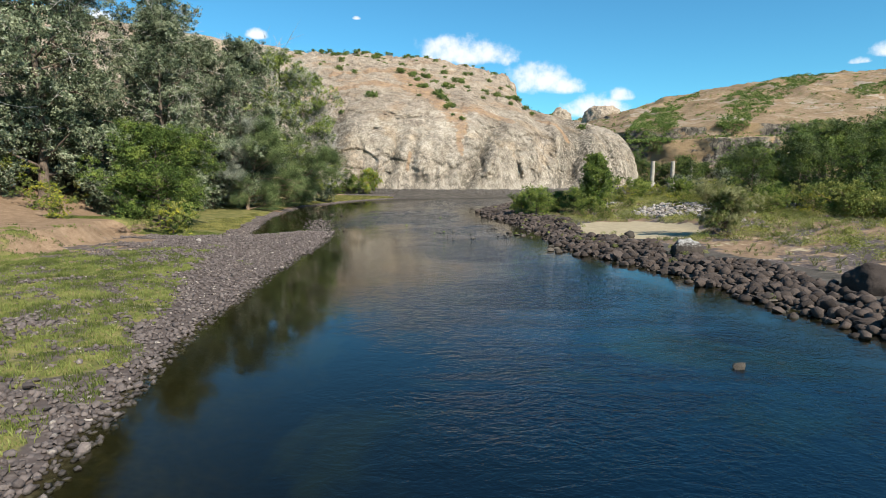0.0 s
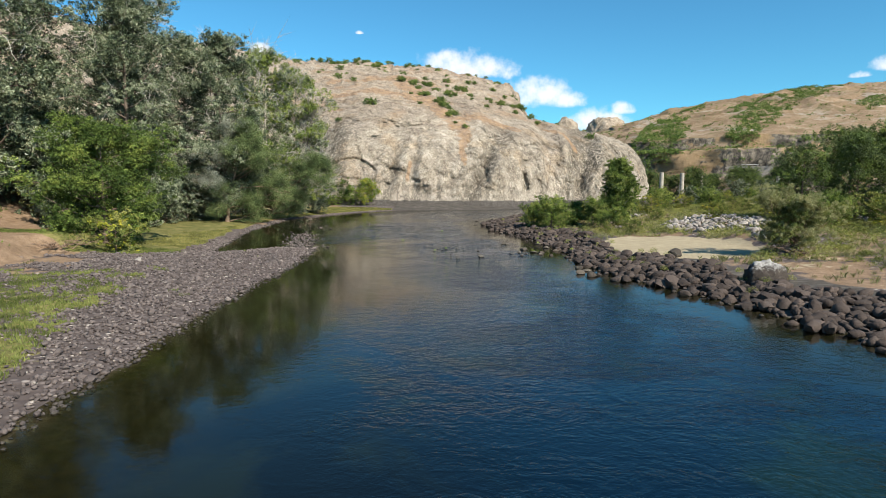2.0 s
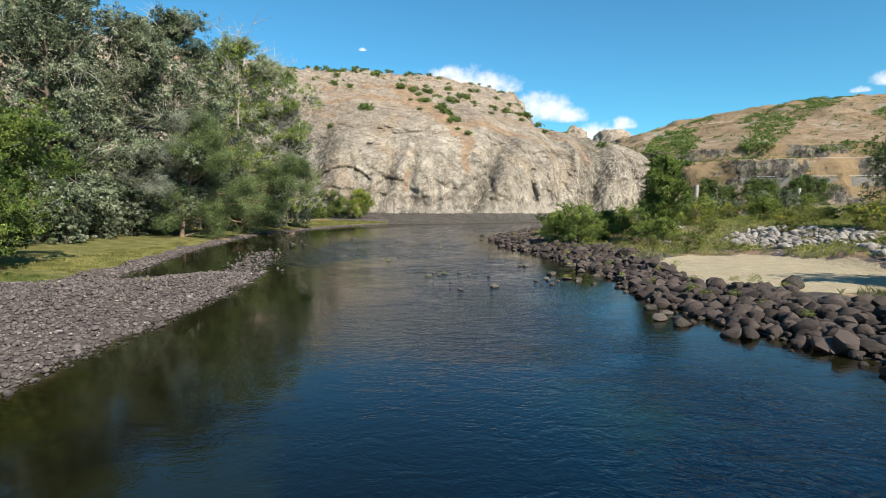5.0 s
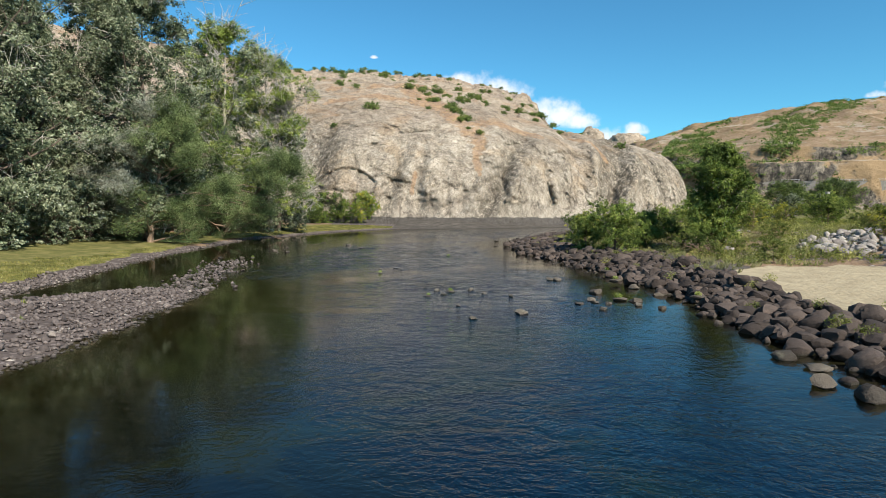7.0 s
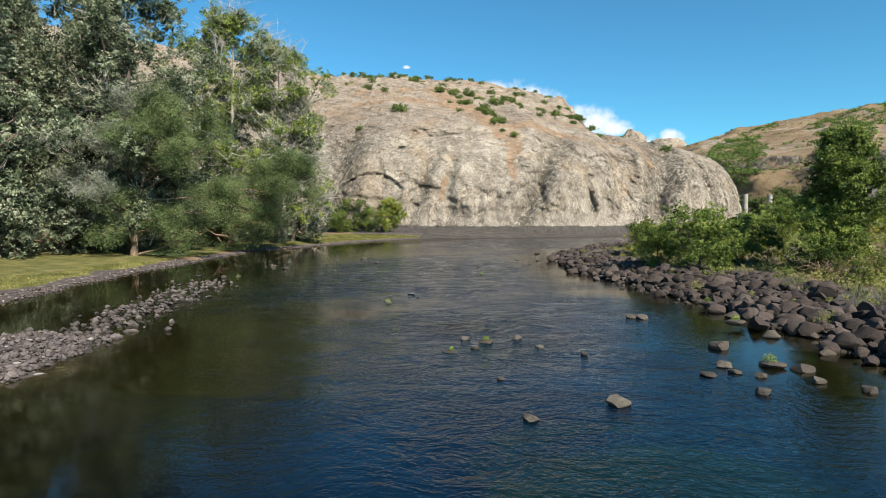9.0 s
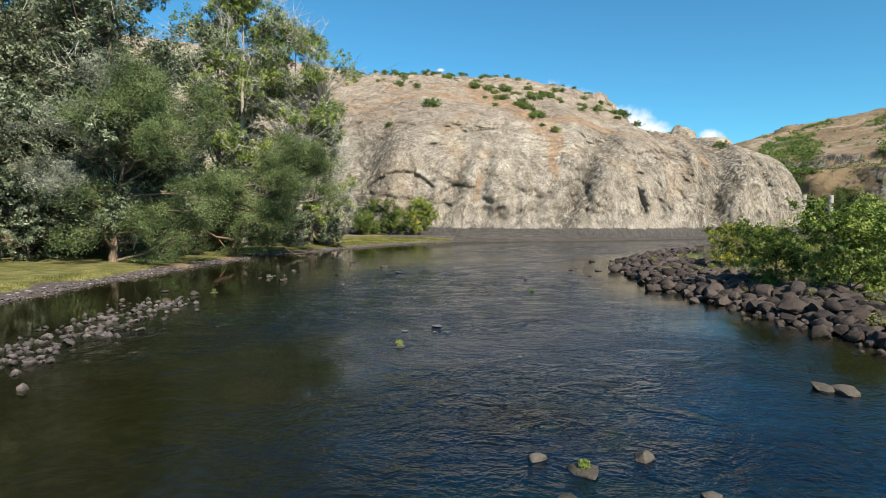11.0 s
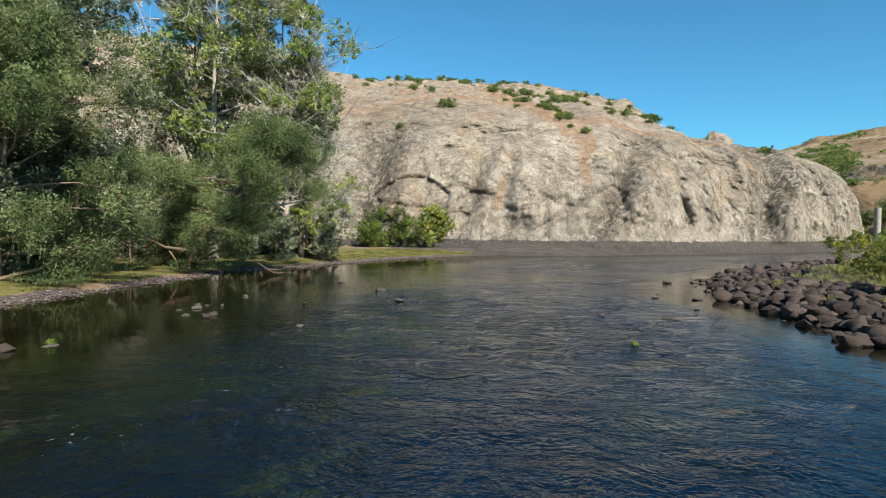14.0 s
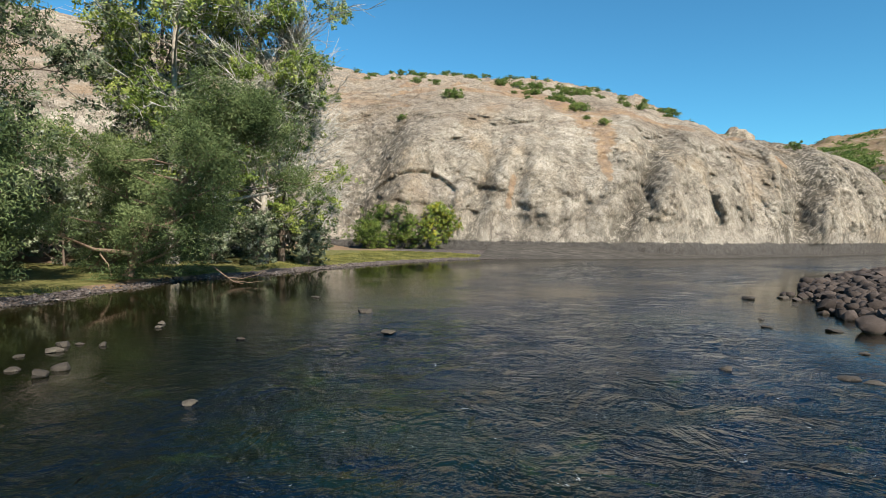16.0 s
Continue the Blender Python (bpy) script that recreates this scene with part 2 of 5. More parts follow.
def cliff_material():
    n = Nodes("cliff_rock", 0.93, 0.15)
    s = n.t.nodes.new("ShaderNodeSeparateXYZ")
    n.link(n.geo.outputs["Position"], s.inputs[0])
    up = n.t.nodes.new("ShaderNodeSeparateXYZ")
    n.link(n.geo.outputs["Normal"], up.inputs[0])
    big = n.noise(0.045, 5.0, 0.6, 0.6)
    mid = n.noise(0.3, 8.0, 0.7, 0.5)
    fine = n.noise(1.7, 8.0, 0.74)
    grain = n.noise(5.0, 6.0, 0.75)
    v = n.math("ADD", n.math("MULTIPLY", mid, 0.42), n.math("ADD", n.math("MULTIPLY", fine, 0.34), n.math("MULTIPLY", grain, 0.24)))
    col = n.ramp(v, [(0.39, (0.15, 0.125, 0.092)), (0.445, (0.34, 0.295, 0.22)), (0.50, (0.47, 0.415, 0.318)), (0.57, (0.62, 0.56, 0.445))])
    # grey and buff rock in broad fields
    col = n.mix(n.span(big, 0.46, 0.60, 0.0, 0.7), col, n.mix(1.0, col, (0.78, 0.77, 0.78), "MULTIPLY"))
    col = n.mix(n.span(n.noise(0.09, 5.0, 0.65), 0.52, 0.64, 0.0, 0.6), col, n.mix(1.0, col, (0.98, 0.86, 0.72), "MULTIPLY"))
    # paler rock washed by floods above the tide band
    wash = n.span(n.math("ADD", s.outputs[2], n.math("MULTIPLY", mid, 7.0)), 4.0, 11.0, 1.0, 0.0)
    col = n.mix(n.math("MULTIPLY", wash, 0.45), col, (0.56, 0.51, 0.42))
    # dark lichen in specks; streaky darkening along gullies and creases, deeper ones darker
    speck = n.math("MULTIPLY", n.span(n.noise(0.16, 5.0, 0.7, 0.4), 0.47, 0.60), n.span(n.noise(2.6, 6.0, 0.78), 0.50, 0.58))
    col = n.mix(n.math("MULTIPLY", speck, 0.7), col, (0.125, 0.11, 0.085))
    trail = n.math("MULTIPLY", n.attr("face_tone").outputs["Fac"], n.span(n.noise(0.9, 7.0, 0.78, 0.4, stretch=(1.4, 1.4, 0.45)), 0.40, 0.54))
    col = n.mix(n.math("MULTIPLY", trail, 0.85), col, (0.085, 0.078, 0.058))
    col = n.mix(n.span(n.noise(0.8, 6.0, 0.75, 0.4), 0.60, 0.68, 0.0, 0.45), col, (0.60, 0.55, 0.45))
    slope = n.span(n.math("ADD", s.outputs[2], n.math("MULTIPLY", n.math("SUBTRACT", big, 0.5), 24.0)), 19.0, 33.0, 0.0, 0.45)
    col = n.mix(slope, col, n.mix(1.0, col, (0.70, 0.62, 0.55), "MULTIPLY"))
    lines = None
    for sc, det, wid, st in ((0.085, 7.0, 0.006, (1.0, 1.0, 0.8)), (0.21, 7.0, 0.008, (1.2, 1.0, 0.7)), (0.5, 6.0, 0.012, (1.0, 1.0, 1.0))):
        rid = n.math("ABSOLUTE", n.math("SUBTRACT", n.noise(sc, det, 0.62, 0.8, stretch=st), 0.5))
        one = n.span(rid, 0.0, wid, 1.0, 0.0)
        lines = one if lines is None else n.math("MAXIMUM", lines, one)
    lines = n.math("MULTIPLY", lines, n.span(fine, 0.38, 0.55, 0.25, 1.0))
    col = n.mix(n.math("MULTIPLY", lines, 0.62), col, (0.12, 0.10, 0.075))
    pit = n.math("MULTIPLY", n.span(n.noise(1.5, 4.0, 0.7), 0.60, 0.64), n.span(mid, 0.42, 0.55))
    col = n.mix(n.math("MULTIPLY", pit, 0.6), col, (0.13, 0.112, 0.085))
    # thin dark joints
    crack = n.voronoi(0.13, "DISTANCE_TO_EDGE", (1.0, 1.0, 0.7))
    wob = n.math("ADD", crack, n.math("MULTIPLY", n.math("SUBTRACT", mid, 0.5), 0.25))
    joint = n.math("MULTIPLY", n.span(n.math("ABSOLUTE", wob), 0.0, 0.022, 1.0, 0.0), n.span(big, 0.42, 0.55))
    col = n.mix(n.math("MULTIPLY", joint, 0.55), col, (0.09, 0.075, 0.06))
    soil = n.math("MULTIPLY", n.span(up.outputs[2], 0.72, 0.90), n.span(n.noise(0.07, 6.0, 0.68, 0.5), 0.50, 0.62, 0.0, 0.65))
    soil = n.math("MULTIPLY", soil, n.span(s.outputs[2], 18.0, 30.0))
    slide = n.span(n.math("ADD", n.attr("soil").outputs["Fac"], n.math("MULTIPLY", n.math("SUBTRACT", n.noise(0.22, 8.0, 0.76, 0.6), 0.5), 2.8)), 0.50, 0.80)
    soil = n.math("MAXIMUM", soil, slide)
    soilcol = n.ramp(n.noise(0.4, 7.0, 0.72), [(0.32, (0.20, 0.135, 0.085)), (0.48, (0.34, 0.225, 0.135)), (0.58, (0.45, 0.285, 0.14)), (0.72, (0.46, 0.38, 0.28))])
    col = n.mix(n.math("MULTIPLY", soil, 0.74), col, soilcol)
    col = n.mix(1.0, col, (1.04, 1.02, 1.05), "MULTIPLY")
    # dark tide band of the high water
    tide = n.span(n.math("ADD", s.outputs[2], n.math("MULTIPLY", mid, 1.4)), 2.7, 3.0, 1.0, 0.0)
    col = n.mix(tide, col, n.ramp(fine, [(0.3, (0.075, 0.067, 0.06)), (0.7, (0.15, 0.137, 0.122))]))
    nb = n.bump(mid, 0.75, 1.3)
    nb = n.bump(n.math("SUBTRACT", 1.0, lines), 0.5, 0.5, nb)
    nb = n.bump(n.span(n.math("ABSOLUTE", wob), 0.0, 0.05), 0.35, 0.5, nb)
    block = n.t.nodes.new("ShaderNodeTexVoronoi")
    block.inputs["Scale"].default_value, block.inputs["Detail"].default_value = 0.55, 2.0
    n.link(n.mapped((1.0, 1.0, 0.8)), block.inputs["Vector"])
    nb = n.bump(block.outputs["Distance"], 0.6, 0.7, nb)
    nb = n.bump(fine, 1.0, 0.6, nb)
    nb = n.bump(grain, 0.8, 0.16, nb)
    return n.done(col, nb)


CLIFF = cliff_material()


def hill_material():
    n = Nodes("hill_soil", 0.95, 0.1)
    up = n.t.nodes.new("ShaderNodeSeparateXYZ")
    n.link(n.geo.outputs["Normal"], up.inputs[0])
    mid = n.noise(0.05, 7.0, 0.65)
    fine = n.noise(0.5, 7.0, 0.7)
    col = n.ramp(n.math("ADD", n.math("MULTIPLY", mid, 0.6), n.math("MULTIPLY", fine, 0.4)),
                 [(0.36, (0.17, 0.13, 0.07)), (0.44, (0.195, 0.137, 0.083)), (0.52, (0.262, 0.185, 0.118)), (0.60, (0.31, 0.243, 0.172)), (0.68, (0.32, 0.284, 0.228))])
    col = n.mix(n.span(n.noise(0.16, 6.0, 0.75), 0.54, 0.60, 0.0, 0.6), col, (0.13, 0.125, 0.05))
    col = n.mix(n.span(n.noise(0.03, 6.0, 0.7, 0.5, stretch=(1, 1, 3.0)), 0.56, 0.62, 0.0, 0.7), col, (0.34, 0.30, 0.25))
    rock = n.ramp(n.noise(0.3, 8.0, 0.75, 0.4, stretch=(1, 1, 0.5)), [(0.40, (0.04, 0.036, 0.032)), (0.50, (0.115, 0.10, 0.082)), (0.62, (0.28, 0.24, 0.185))])
    rock = n.mix(n.span(n.noise(0.045, 4.0, 0.6), 0.50, 0.56), rock, (0.27, 0.19, 0.11))
    col = n.mix(n.span(up.outputs[2], 0.62, 0.8, 1.0, 0.0), col, rock)
    nb = n.bump(n.noise(0.3, 8.0, 0.75), 0.9, 1.5)
    return n.done(col, n.bump(fine, 0.6, 0.4, nb))


HILL = hill_material()


def ground_material():
    n = Nodes("bank_ground", 0.95, 0.15)
    z = n.attr("zone")
    sp = n.t.nodes.new("ShaderNodeSeparateColor")
    n.link(z.outputs["Color"], sp.inputs[0])
    edge = n.math("MULTIPLY", n.math("SUBTRACT", n.noise(0.55, 7.0, 0.7), 0.5), 1.6)
    fine = n.noise(9.0, 6.0, 0.7)
    mid = n.noise(1.1, 5.0, 0.6)
    peb = n.voronoi(4.2, "F1", out="Distance")
    pebc = n.voronoi(4.2, "F1", out="Color")
    ps = n.t.nodes.new("ShaderNodeSeparateColor")
    n.link(pebc, ps.inputs[0])
    stone = n.ramp(ps.outputs[0], [(0.1, (0.085, 0.07, 0.065)), (0.6, (0.145, 0.122, 0.113)), (0.9, (0.20, 0.168, 0.155)), (0.97, (0.43, 0.39, 0.34))])
    col = n.mix(n.span(peb, 0.25, 0.6), stone, (0.085, 0.069, 0.063))
    earth = n.ramp(n.math("ADD", n.math("MULTIPLY", mid, 0.5), n.math("MULTIPLY", fine, 0.5)), [(0.3, (0.11, 0.074, 0.046)), (0.5, (0.22, 0.15, 0.095)), (0.75, (0.36, 0.27, 0.185))])
    grass = n.ramp(n.math("ADD", n.math("MULTIPLY", mid, 0.6), n.math("MULTIPLY", fine, 0.4)), [(0.32, (0.06, 0.062, 0.024)), (0.48, (0.12, 0.12, 0.038)), (0.58, (0.19, 0.17, 0.064)), (0.7, (0.27, 0.22, 0.105))])
    sand = n.ramp(n.math("ADD", n.math("MULTIPLY", mid, 0.7), n.math("MULTIPLY", fine, 0.3)), [(0.3, (0.26, 0.215, 0.14)), (0.6, (0.37, 0.315, 0.21)), (0.8, (0.43, 0.37, 0.26))])
    mud = n.ramp(n.noise(0.9, 7.0, 0.7, stretch=(0.5, 1.5, 1)), [(0.35, (0.045, 0.040, 0.034)), (0.55, (0.085, 0.076, 0.065)), (0.7, (0.15, 0.13, 0.108))])
    for k, c in ((2, earth), (0, grass), (1, sand)):
        col = n.mix(n.span(n.math("ADD", sp.outputs[k], edge), 0.42, 0.58), col, c)
    col = n.mix(n.span(n.math("ADD", z.outputs["Alpha"], edge), 0.42, 0.58), col, mud)
    s = n.t.nodes.new("ShaderNodeSeparateXYZ")
    n.link(n.geo.outputs["Position"], s.inputs[0])
    bed = n.span(s.outputs[2], -0.10, 0.03, 1.0, 0.0)
    bedcol = n.ramp(n.math("ADD", n.math("MULTIPLY", mid, 0.5), n.math("MULTIPLY", peb, 0.5)), [(0.2, (0.008, 0.008, 0.003)), (0.5, (0.02, 0.019, 0.008)), (0.8, (0.042, 0.037, 0.016))])
    col = n.mix(bed, col, bedcol)
    nb = n.bump(peb, 0.5, -0.08)
    return n.done(col, n.bump(fine, 0.6, 0.05, nb))


GROUND = ground_material()


def water_material():
    n = Nodes("river_water", 0.03, 0.5)
    n.b.inputs["IOR"].default_value = 1.33
    depth = n.attr("depth").outputs["Fac"]
    weed = n.noise(0.16, 4.0, 0.6, 0.8)
    deep = n.mix(n.span(weed, 0.5, 0.68), (0.0010, 0.0062, 0.0150), (0.004, 0.012, 0.0085))
    col = n.mix(n.span(depth, 0.25, 0.95), (0.0042, 0.0042, 0.0016), deep)
    calm = n.attr("calm").outputs["Fac"]
    col = n.mix(n.math("MULTIPLY", calm, 0.85), col, n.mix(n.span(weed, 0.48, 0.62), (0.0030, 0.0030, 0.0010), (0.0075, 0.0085, 0.0018)))
    # ripples: fine wind chop in patches, and longer swirls along the stream
    chop = n.noise(5.5, 3.0, 0.6, 0.8, stretch=(1.0, 1.1, 1.0))
    wavelet = n.noise(1.1, 3.0, 0.6, 1.4, stretch=(0.8, 1.2, 1.0))
    swirl = n.noise(0.14, 5.0, 0.62, 1.4, stretch=(0.6, 1.1, 1.0))
    riff = n.attr("riffle").outputs["Fac"]
    amp = n.math("ADD", n.math("MULTIPLY", n.span(swirl, 0.40, 0.58, 0.40, 1.0), n.span(depth, 0.3, 1.1, 0.2, 1.0)), n.math("MULTIPLY", riff, 1.5))
    amp = n.math("MULTIPLY", amp, n.math("SUBTRACT", 1.0, n.math("MULTIPLY", calm, 0.80)))
    roll = n.noise(0.62, 4.0, 0.6, 1.6, stretch=(1.1, 0.9, 1.0))
    nb = n.bump(n.math("MULTIPLY", n.math("SUBTRACT", roll, 0.5), n.math("ADD", riff, n.math("MULTIPLY", amp, 0.12))), 1.0, 0.3)
    nb = n.bump(n.math("MULTIPLY", n.math("SUBTRACT", wavelet, 0.5), amp), 0.85, 0.085, nb)
    nb = n.bump(n.math("MULTIPLY", n.math("SUBTRACT", chop, 0.5), amp), 0.8, 0.042, nb)
    bedrock = n.noise(0.5, 5.0, 0.7, 0.6)
    col = n.mix(n.math("MULTIPLY", riff, n.span(bedrock, 0.50, 0.60)), col, (0.0030, 0.0042, 0.0022))
    col = n.mix(n.math("MULTIPLY", riff, n.span(n.noise(0.4, 6.0, 0.75, 0.8), 0.58, 0.66)), col, (0.016, 0.028, 0.007))
    foam = n.math("MULTIPLY", n.span(n.noise(3.2, 6.0, 0.75, 1.5), 0.635, 0.68), n.span(n.math("ADD", riff, n.math("MULTIPLY", roll, 0.6)), 0.98, 1.12))
    col = n.mix(foam, col, (0.5, 0.52, 0.52))
    n.done(col, nb)
    tr = n.t.nodes.new("ShaderNodeBsdfTransparent")
    tr.inputs["Color"].default_value = (0.45, 0.47, 0.30, 1)
    mx = n.t.nodes.new("ShaderNodeMixShader")
    n.link(n.span(depth, 0.0, 0.75, 0.9, 0.0), mx.inputs[0])
    gl = n.t.nodes.new("ShaderNodeBsdfGlossy")
    gl.inputs["Roughness"].default_value = 0.03
    n.link(nb, gl.inputs["Normal"])
    fr = n.t.nodes.new("ShaderNodeFresnel")
    fr.inputs["IOR"].default_value = 1.33
    n.link(nb, fr.inputs["Normal"])
    clear = n.t.nodes.new("ShaderNodeMixShader")
    n.link(fr.outputs[0], clear.inputs[0]), n.link(tr.outputs[0], clear.inputs[1]), n.link(gl.outputs[0], clear.inputs[2])
    n.link(n.b.outputs[0], mx.inputs[1]), n.link(clear.outputs[0], mx.inputs[2])
    n.link(mx.outputs[0], n.t.nodes["Material Output"].inputs["Surface"])
    return n.m


WATER = water_material()


def plain_material(name, a, b, rough=0.85, scale=2.0):
    n = Nodes(name, rough, 0.3)
    f = n.noise(scale, 6.0, 0.65)
    return n.done(n.ramp(f, [(0.3, a), (0.7, b)]), n.bump(f, 0.4, 0.03))


CONCRETE = plain_material("old_concrete", (0.24, 0.215, 0.175), (0.40, 0.365, 0.31), 0.9, 0.6)
ASPHALT = plain_material("road_asphalt", (0.12, 0.115, 0.11), (0.2, 0.19, 0.18))
RAIL = plain_material("guard_rail", (0.35, 0.35, 0.34), (0.5, 0.5, 0.48), 0.5)
WALLSTONE = plain_material("retaining_stone", (0.13, 0.12, 0.11), (0.26, 0.24, 0.21), 0.9, 1.2)

# ---- mesh helpers ----


def mesh_from(name, verts, faces, mat, smooth=False):
    """Mesh from arrays: verts (n, 3), faces (m, k) with one k."""
    me = bpy.data.meshes.new(name)
    verts, faces = np.asarray(verts, np.float32), np.asarray(faces, np.int32)
    k = faces.shape[1]
    me.vertices.add(len(verts))
    me.vertices.foreach_set("co", verts.ravel())
    me.loops.add(faces.size)
    me.loops.foreach_set("vertex_index", faces.ravel())
    me.polygons.add(len(faces))
    me.polygons.foreach_set("loop_start", np.arange(0, faces.size, k, dtype=np.int32))
    me.update(calc_edges=True)
    me.validate()
    me.shade_smooth() if smooth else me.shade_flat()
    if smooth and smooth is not True:
        me.set_sharp_from_angle(angle=radians(smooth))
    me.materials.append(mat)
    return me


def put_part(name, me, parent, label=""):
    ob = new(name, me)
    ob.parent = parent
    return tagged(ob, label)


def tube(path, radii, sides=6):
    """Tapered tube along a path; verts and quads."""
    path = np.asarray(path, float)
    n = len(path)
    tan = np.gradient(path, axis=0)
    tan /= np.linalg.norm(tan, axis=1)[:, None] + 1e-9
    ref = np.where(np.abs(tan[:, 2:3]) > 0.9, np.array([[1.0, 0, 0]]), np.array([[0, 0, 1.0]]))
    u = np.cross(tan, ref)
    u /= np.linalg.norm(u, axis=1)[:, None] + 1e-9
    v = np.cross(tan, u)
    a = np.arange(sides) * 2 * math.pi / sides
    ring = u[:, None, :] * np.cos(a)[None, :, None] + v[:, None, :] * np.sin(a)[None, :, None]
    verts = (path[:, None, :] + ring * np.asarray(radii)[:, None, None]).reshape(-1, 3)
    i, j = np.meshgrid(np.arange(n - 1), np.arange(sides), indexing="ij")
    jn = (j + 1) % sides
    faces = np.stack([i * sides + j, i * sides + jn, (i + 1) * sides + jn, (i + 1) * sides + j], -1).reshape(-1, 4)
    return verts, faces


def join(pieces):
    vs, fs, off = [], [], 0
    for v, f in pieces:
        vs.append(v), fs.append(f + off)
        off += len(v)
    return np.concatenate(vs), np.concatenate(fs)


def leaf_quads(rng, centres, size, aspect=0.55, droop=0.0, out=None):
    """A pointed leaf at each centre; out: the way that its face mostly turns."""
    n = len(centres)
    face = rng.normal(size=(n, 3))
    face /= np.linalg.norm(face, axis=1)[:, None]
    if out is not None:
        face = face * 1.4 + out / (np.linalg.norm(out, axis=1)[:, None] + 1e-6)
    d = np.cross(face, rng.normal(size=(n, 3)))
    d[:, 2] -= droop
    d /= np.linalg.norm(d, axis=1)[:, None]
    e = np.cross(d, face)
    e /= np.linalg.norm(e, axis=1)[:, None]
    s = size * rng.uniform(0.6, 1.35, (n, 1))
    v = np.stack([centres - d * s * 0.5 + e * s * aspect * 0.5, centres + d * s * 0.5, centres - d * s * 0.5 - e * s * aspect * 0.5], 1).reshape(-1, 3)
    return v, np.arange(3 * n).reshape(n, 3)


# ---- plan of the river ----
RIVER = np.array([(-2, -160), (-5, -20), (-7, 0), (-8, 10), (-9.8, 20), (-10.8, 36), (-11, 52), (-12.2, 60), (-14.6, 61), (-19.5, 55.5), (-20.8, 60), (-22, 68), (-24.5, 80),
                  (-25.6, 92), (-27, 107), (-24, 113), (-23, 120), (-20, 131), (-15.5, 141), (-10, 148), (5, 153), (24, 166), (45, 185), (64, 204), (92, 243), (130, 330),
                  (150, 320), (110, 235), (75, 185), (44, 150), (20, 126), (13.5, 116), (9, 107), (7, 98), (7.2, 84), (9.6, 73), (10.8, 65), (10.8, 51), (11.2, 45), (13.2, 41),
                  (15, 35), (16.4, 27), (18, 18), (20, 2), (23, -30), (26, -160)], float)


def shore(x, y):
    """Signed distance to the waterline: above 0 on land."""
    x, y = np.broadcast_arrays(np.asarray(x, float), np.asarray(y, float))
    best, inside = np.full(x.shape, 1e9), np.zeros(x.shape, bool)
    for (ax, ay), (bx, by) in zip(RIVER, np.roll(RIVER, -1, 0)):
        ex, ey = bx - ax, by - ay
        t = np.clip(((x - ax) * ex + (y - ay) * ey) / (ex * ex + ey * ey), 0, 1)
        best = np.minimum(best, np.hypot(x - ax - t * ex, y - ay - t * ey))
        with np.errstate(divide="ignore", invalid="ignore"):
            cross = ((ay > y) != (by > y)) & (x < ax + (y - ay) / (by - ay + 1e-12) * ex)
        inside ^= cross
    return np.where(inside, -best, best)


def waves(x, y, s=1.0, seed=0.0):
    """A cheap smooth noise of sines, about -1 to 1."""
    x, y = x * s + seed, y * s - seed * 1.7
    return (np.sin(x * 1.0 + 1.3 * np.sin(y * 0.7)) + np.sin(y * 1.1 + 1.7 * np.sin(x * 0.6 + 2.0)) + 0.6 * np.sin(2.3 * x - 1.9 * y) + 0.5 * np.sin(3.7 * y + 2.9 * x + 1.0)) / 3.1


def sstep(a, b, v):
    t = np.clip((v - a) / (b - a), 0, 1)
    return t * t * (3 - 2 * t)


def ground_z(x, y):
    x, y = np.broadcast_arrays(np.asarray(x, float), np.asarray(y, float))
    d = shore(x, y) + 0.35 * waves(x, y, 0.9)
    left = x < np.where(y > 100, -6, 0)
    bed = np.where((x < -2) & (y > 55), np.maximum(0.06 * d, -1.0), np.maximum(0.13 * d, -1.7)) + 0.05 * waves(x, y, 1.3, 3.0)
    dp = np.maximum(d, 0)
    zl = 0.75 * (1 - np.exp(-dp / 5.0)) + 0.04 * waves(x, y, 1.1) + 6.0 * sstep(-34, -62, x) + 1.3 * sstep(-28, -29.6, x + 1.2 * waves(x, y, 0.5)) * sstep(72, 50, y)
    zl = zl + 7.0 * sstep(-60, -130, x)
    zr = 0.85 * (1 - np.exp(-dp / 3.4)) + 0.12 * waves(x, y, 0.6, 5.0) * sstep(3, 9, dp) + 1.5 * sstep(9, 24, dp) + 2.0 * sstep(60, 140, x)
    sand = sstep(1.15, 0.8, np.hypot((x - 19.6) / 6.4, (y - 58) / 8.6))
    zr = zr * (1 - sand) + (0.55 + 0.02 * dp) * sand
    zf = 1.7 * sstep(0, 13, dp) + 0.06 * waves(x, y, 0.8)
    cliffside = (y > 140) & (x > -13) & (y - 153 > 0.95 * (x - 5) - 6)
    z = np.where(d < 0, bed, np.where(cliffside, zf, np.where(left, zl, zr)))
    return z

# ---- ground and water ----


def axis(parts):
    out = []
    for a, b, step in parts:
        out.append(np.arange(a, b, step))
    return np.concatenate(out)


def grid_faces(nx, ny):
    i, j = np.meshgrid(np.arange(ny - 1), np.arange(nx - 1), indexing="ij")
    a = i * nx + j
    return np.stack([a, a + 1, a + nx + 1, a + nx], -1).reshape(-1, 4)


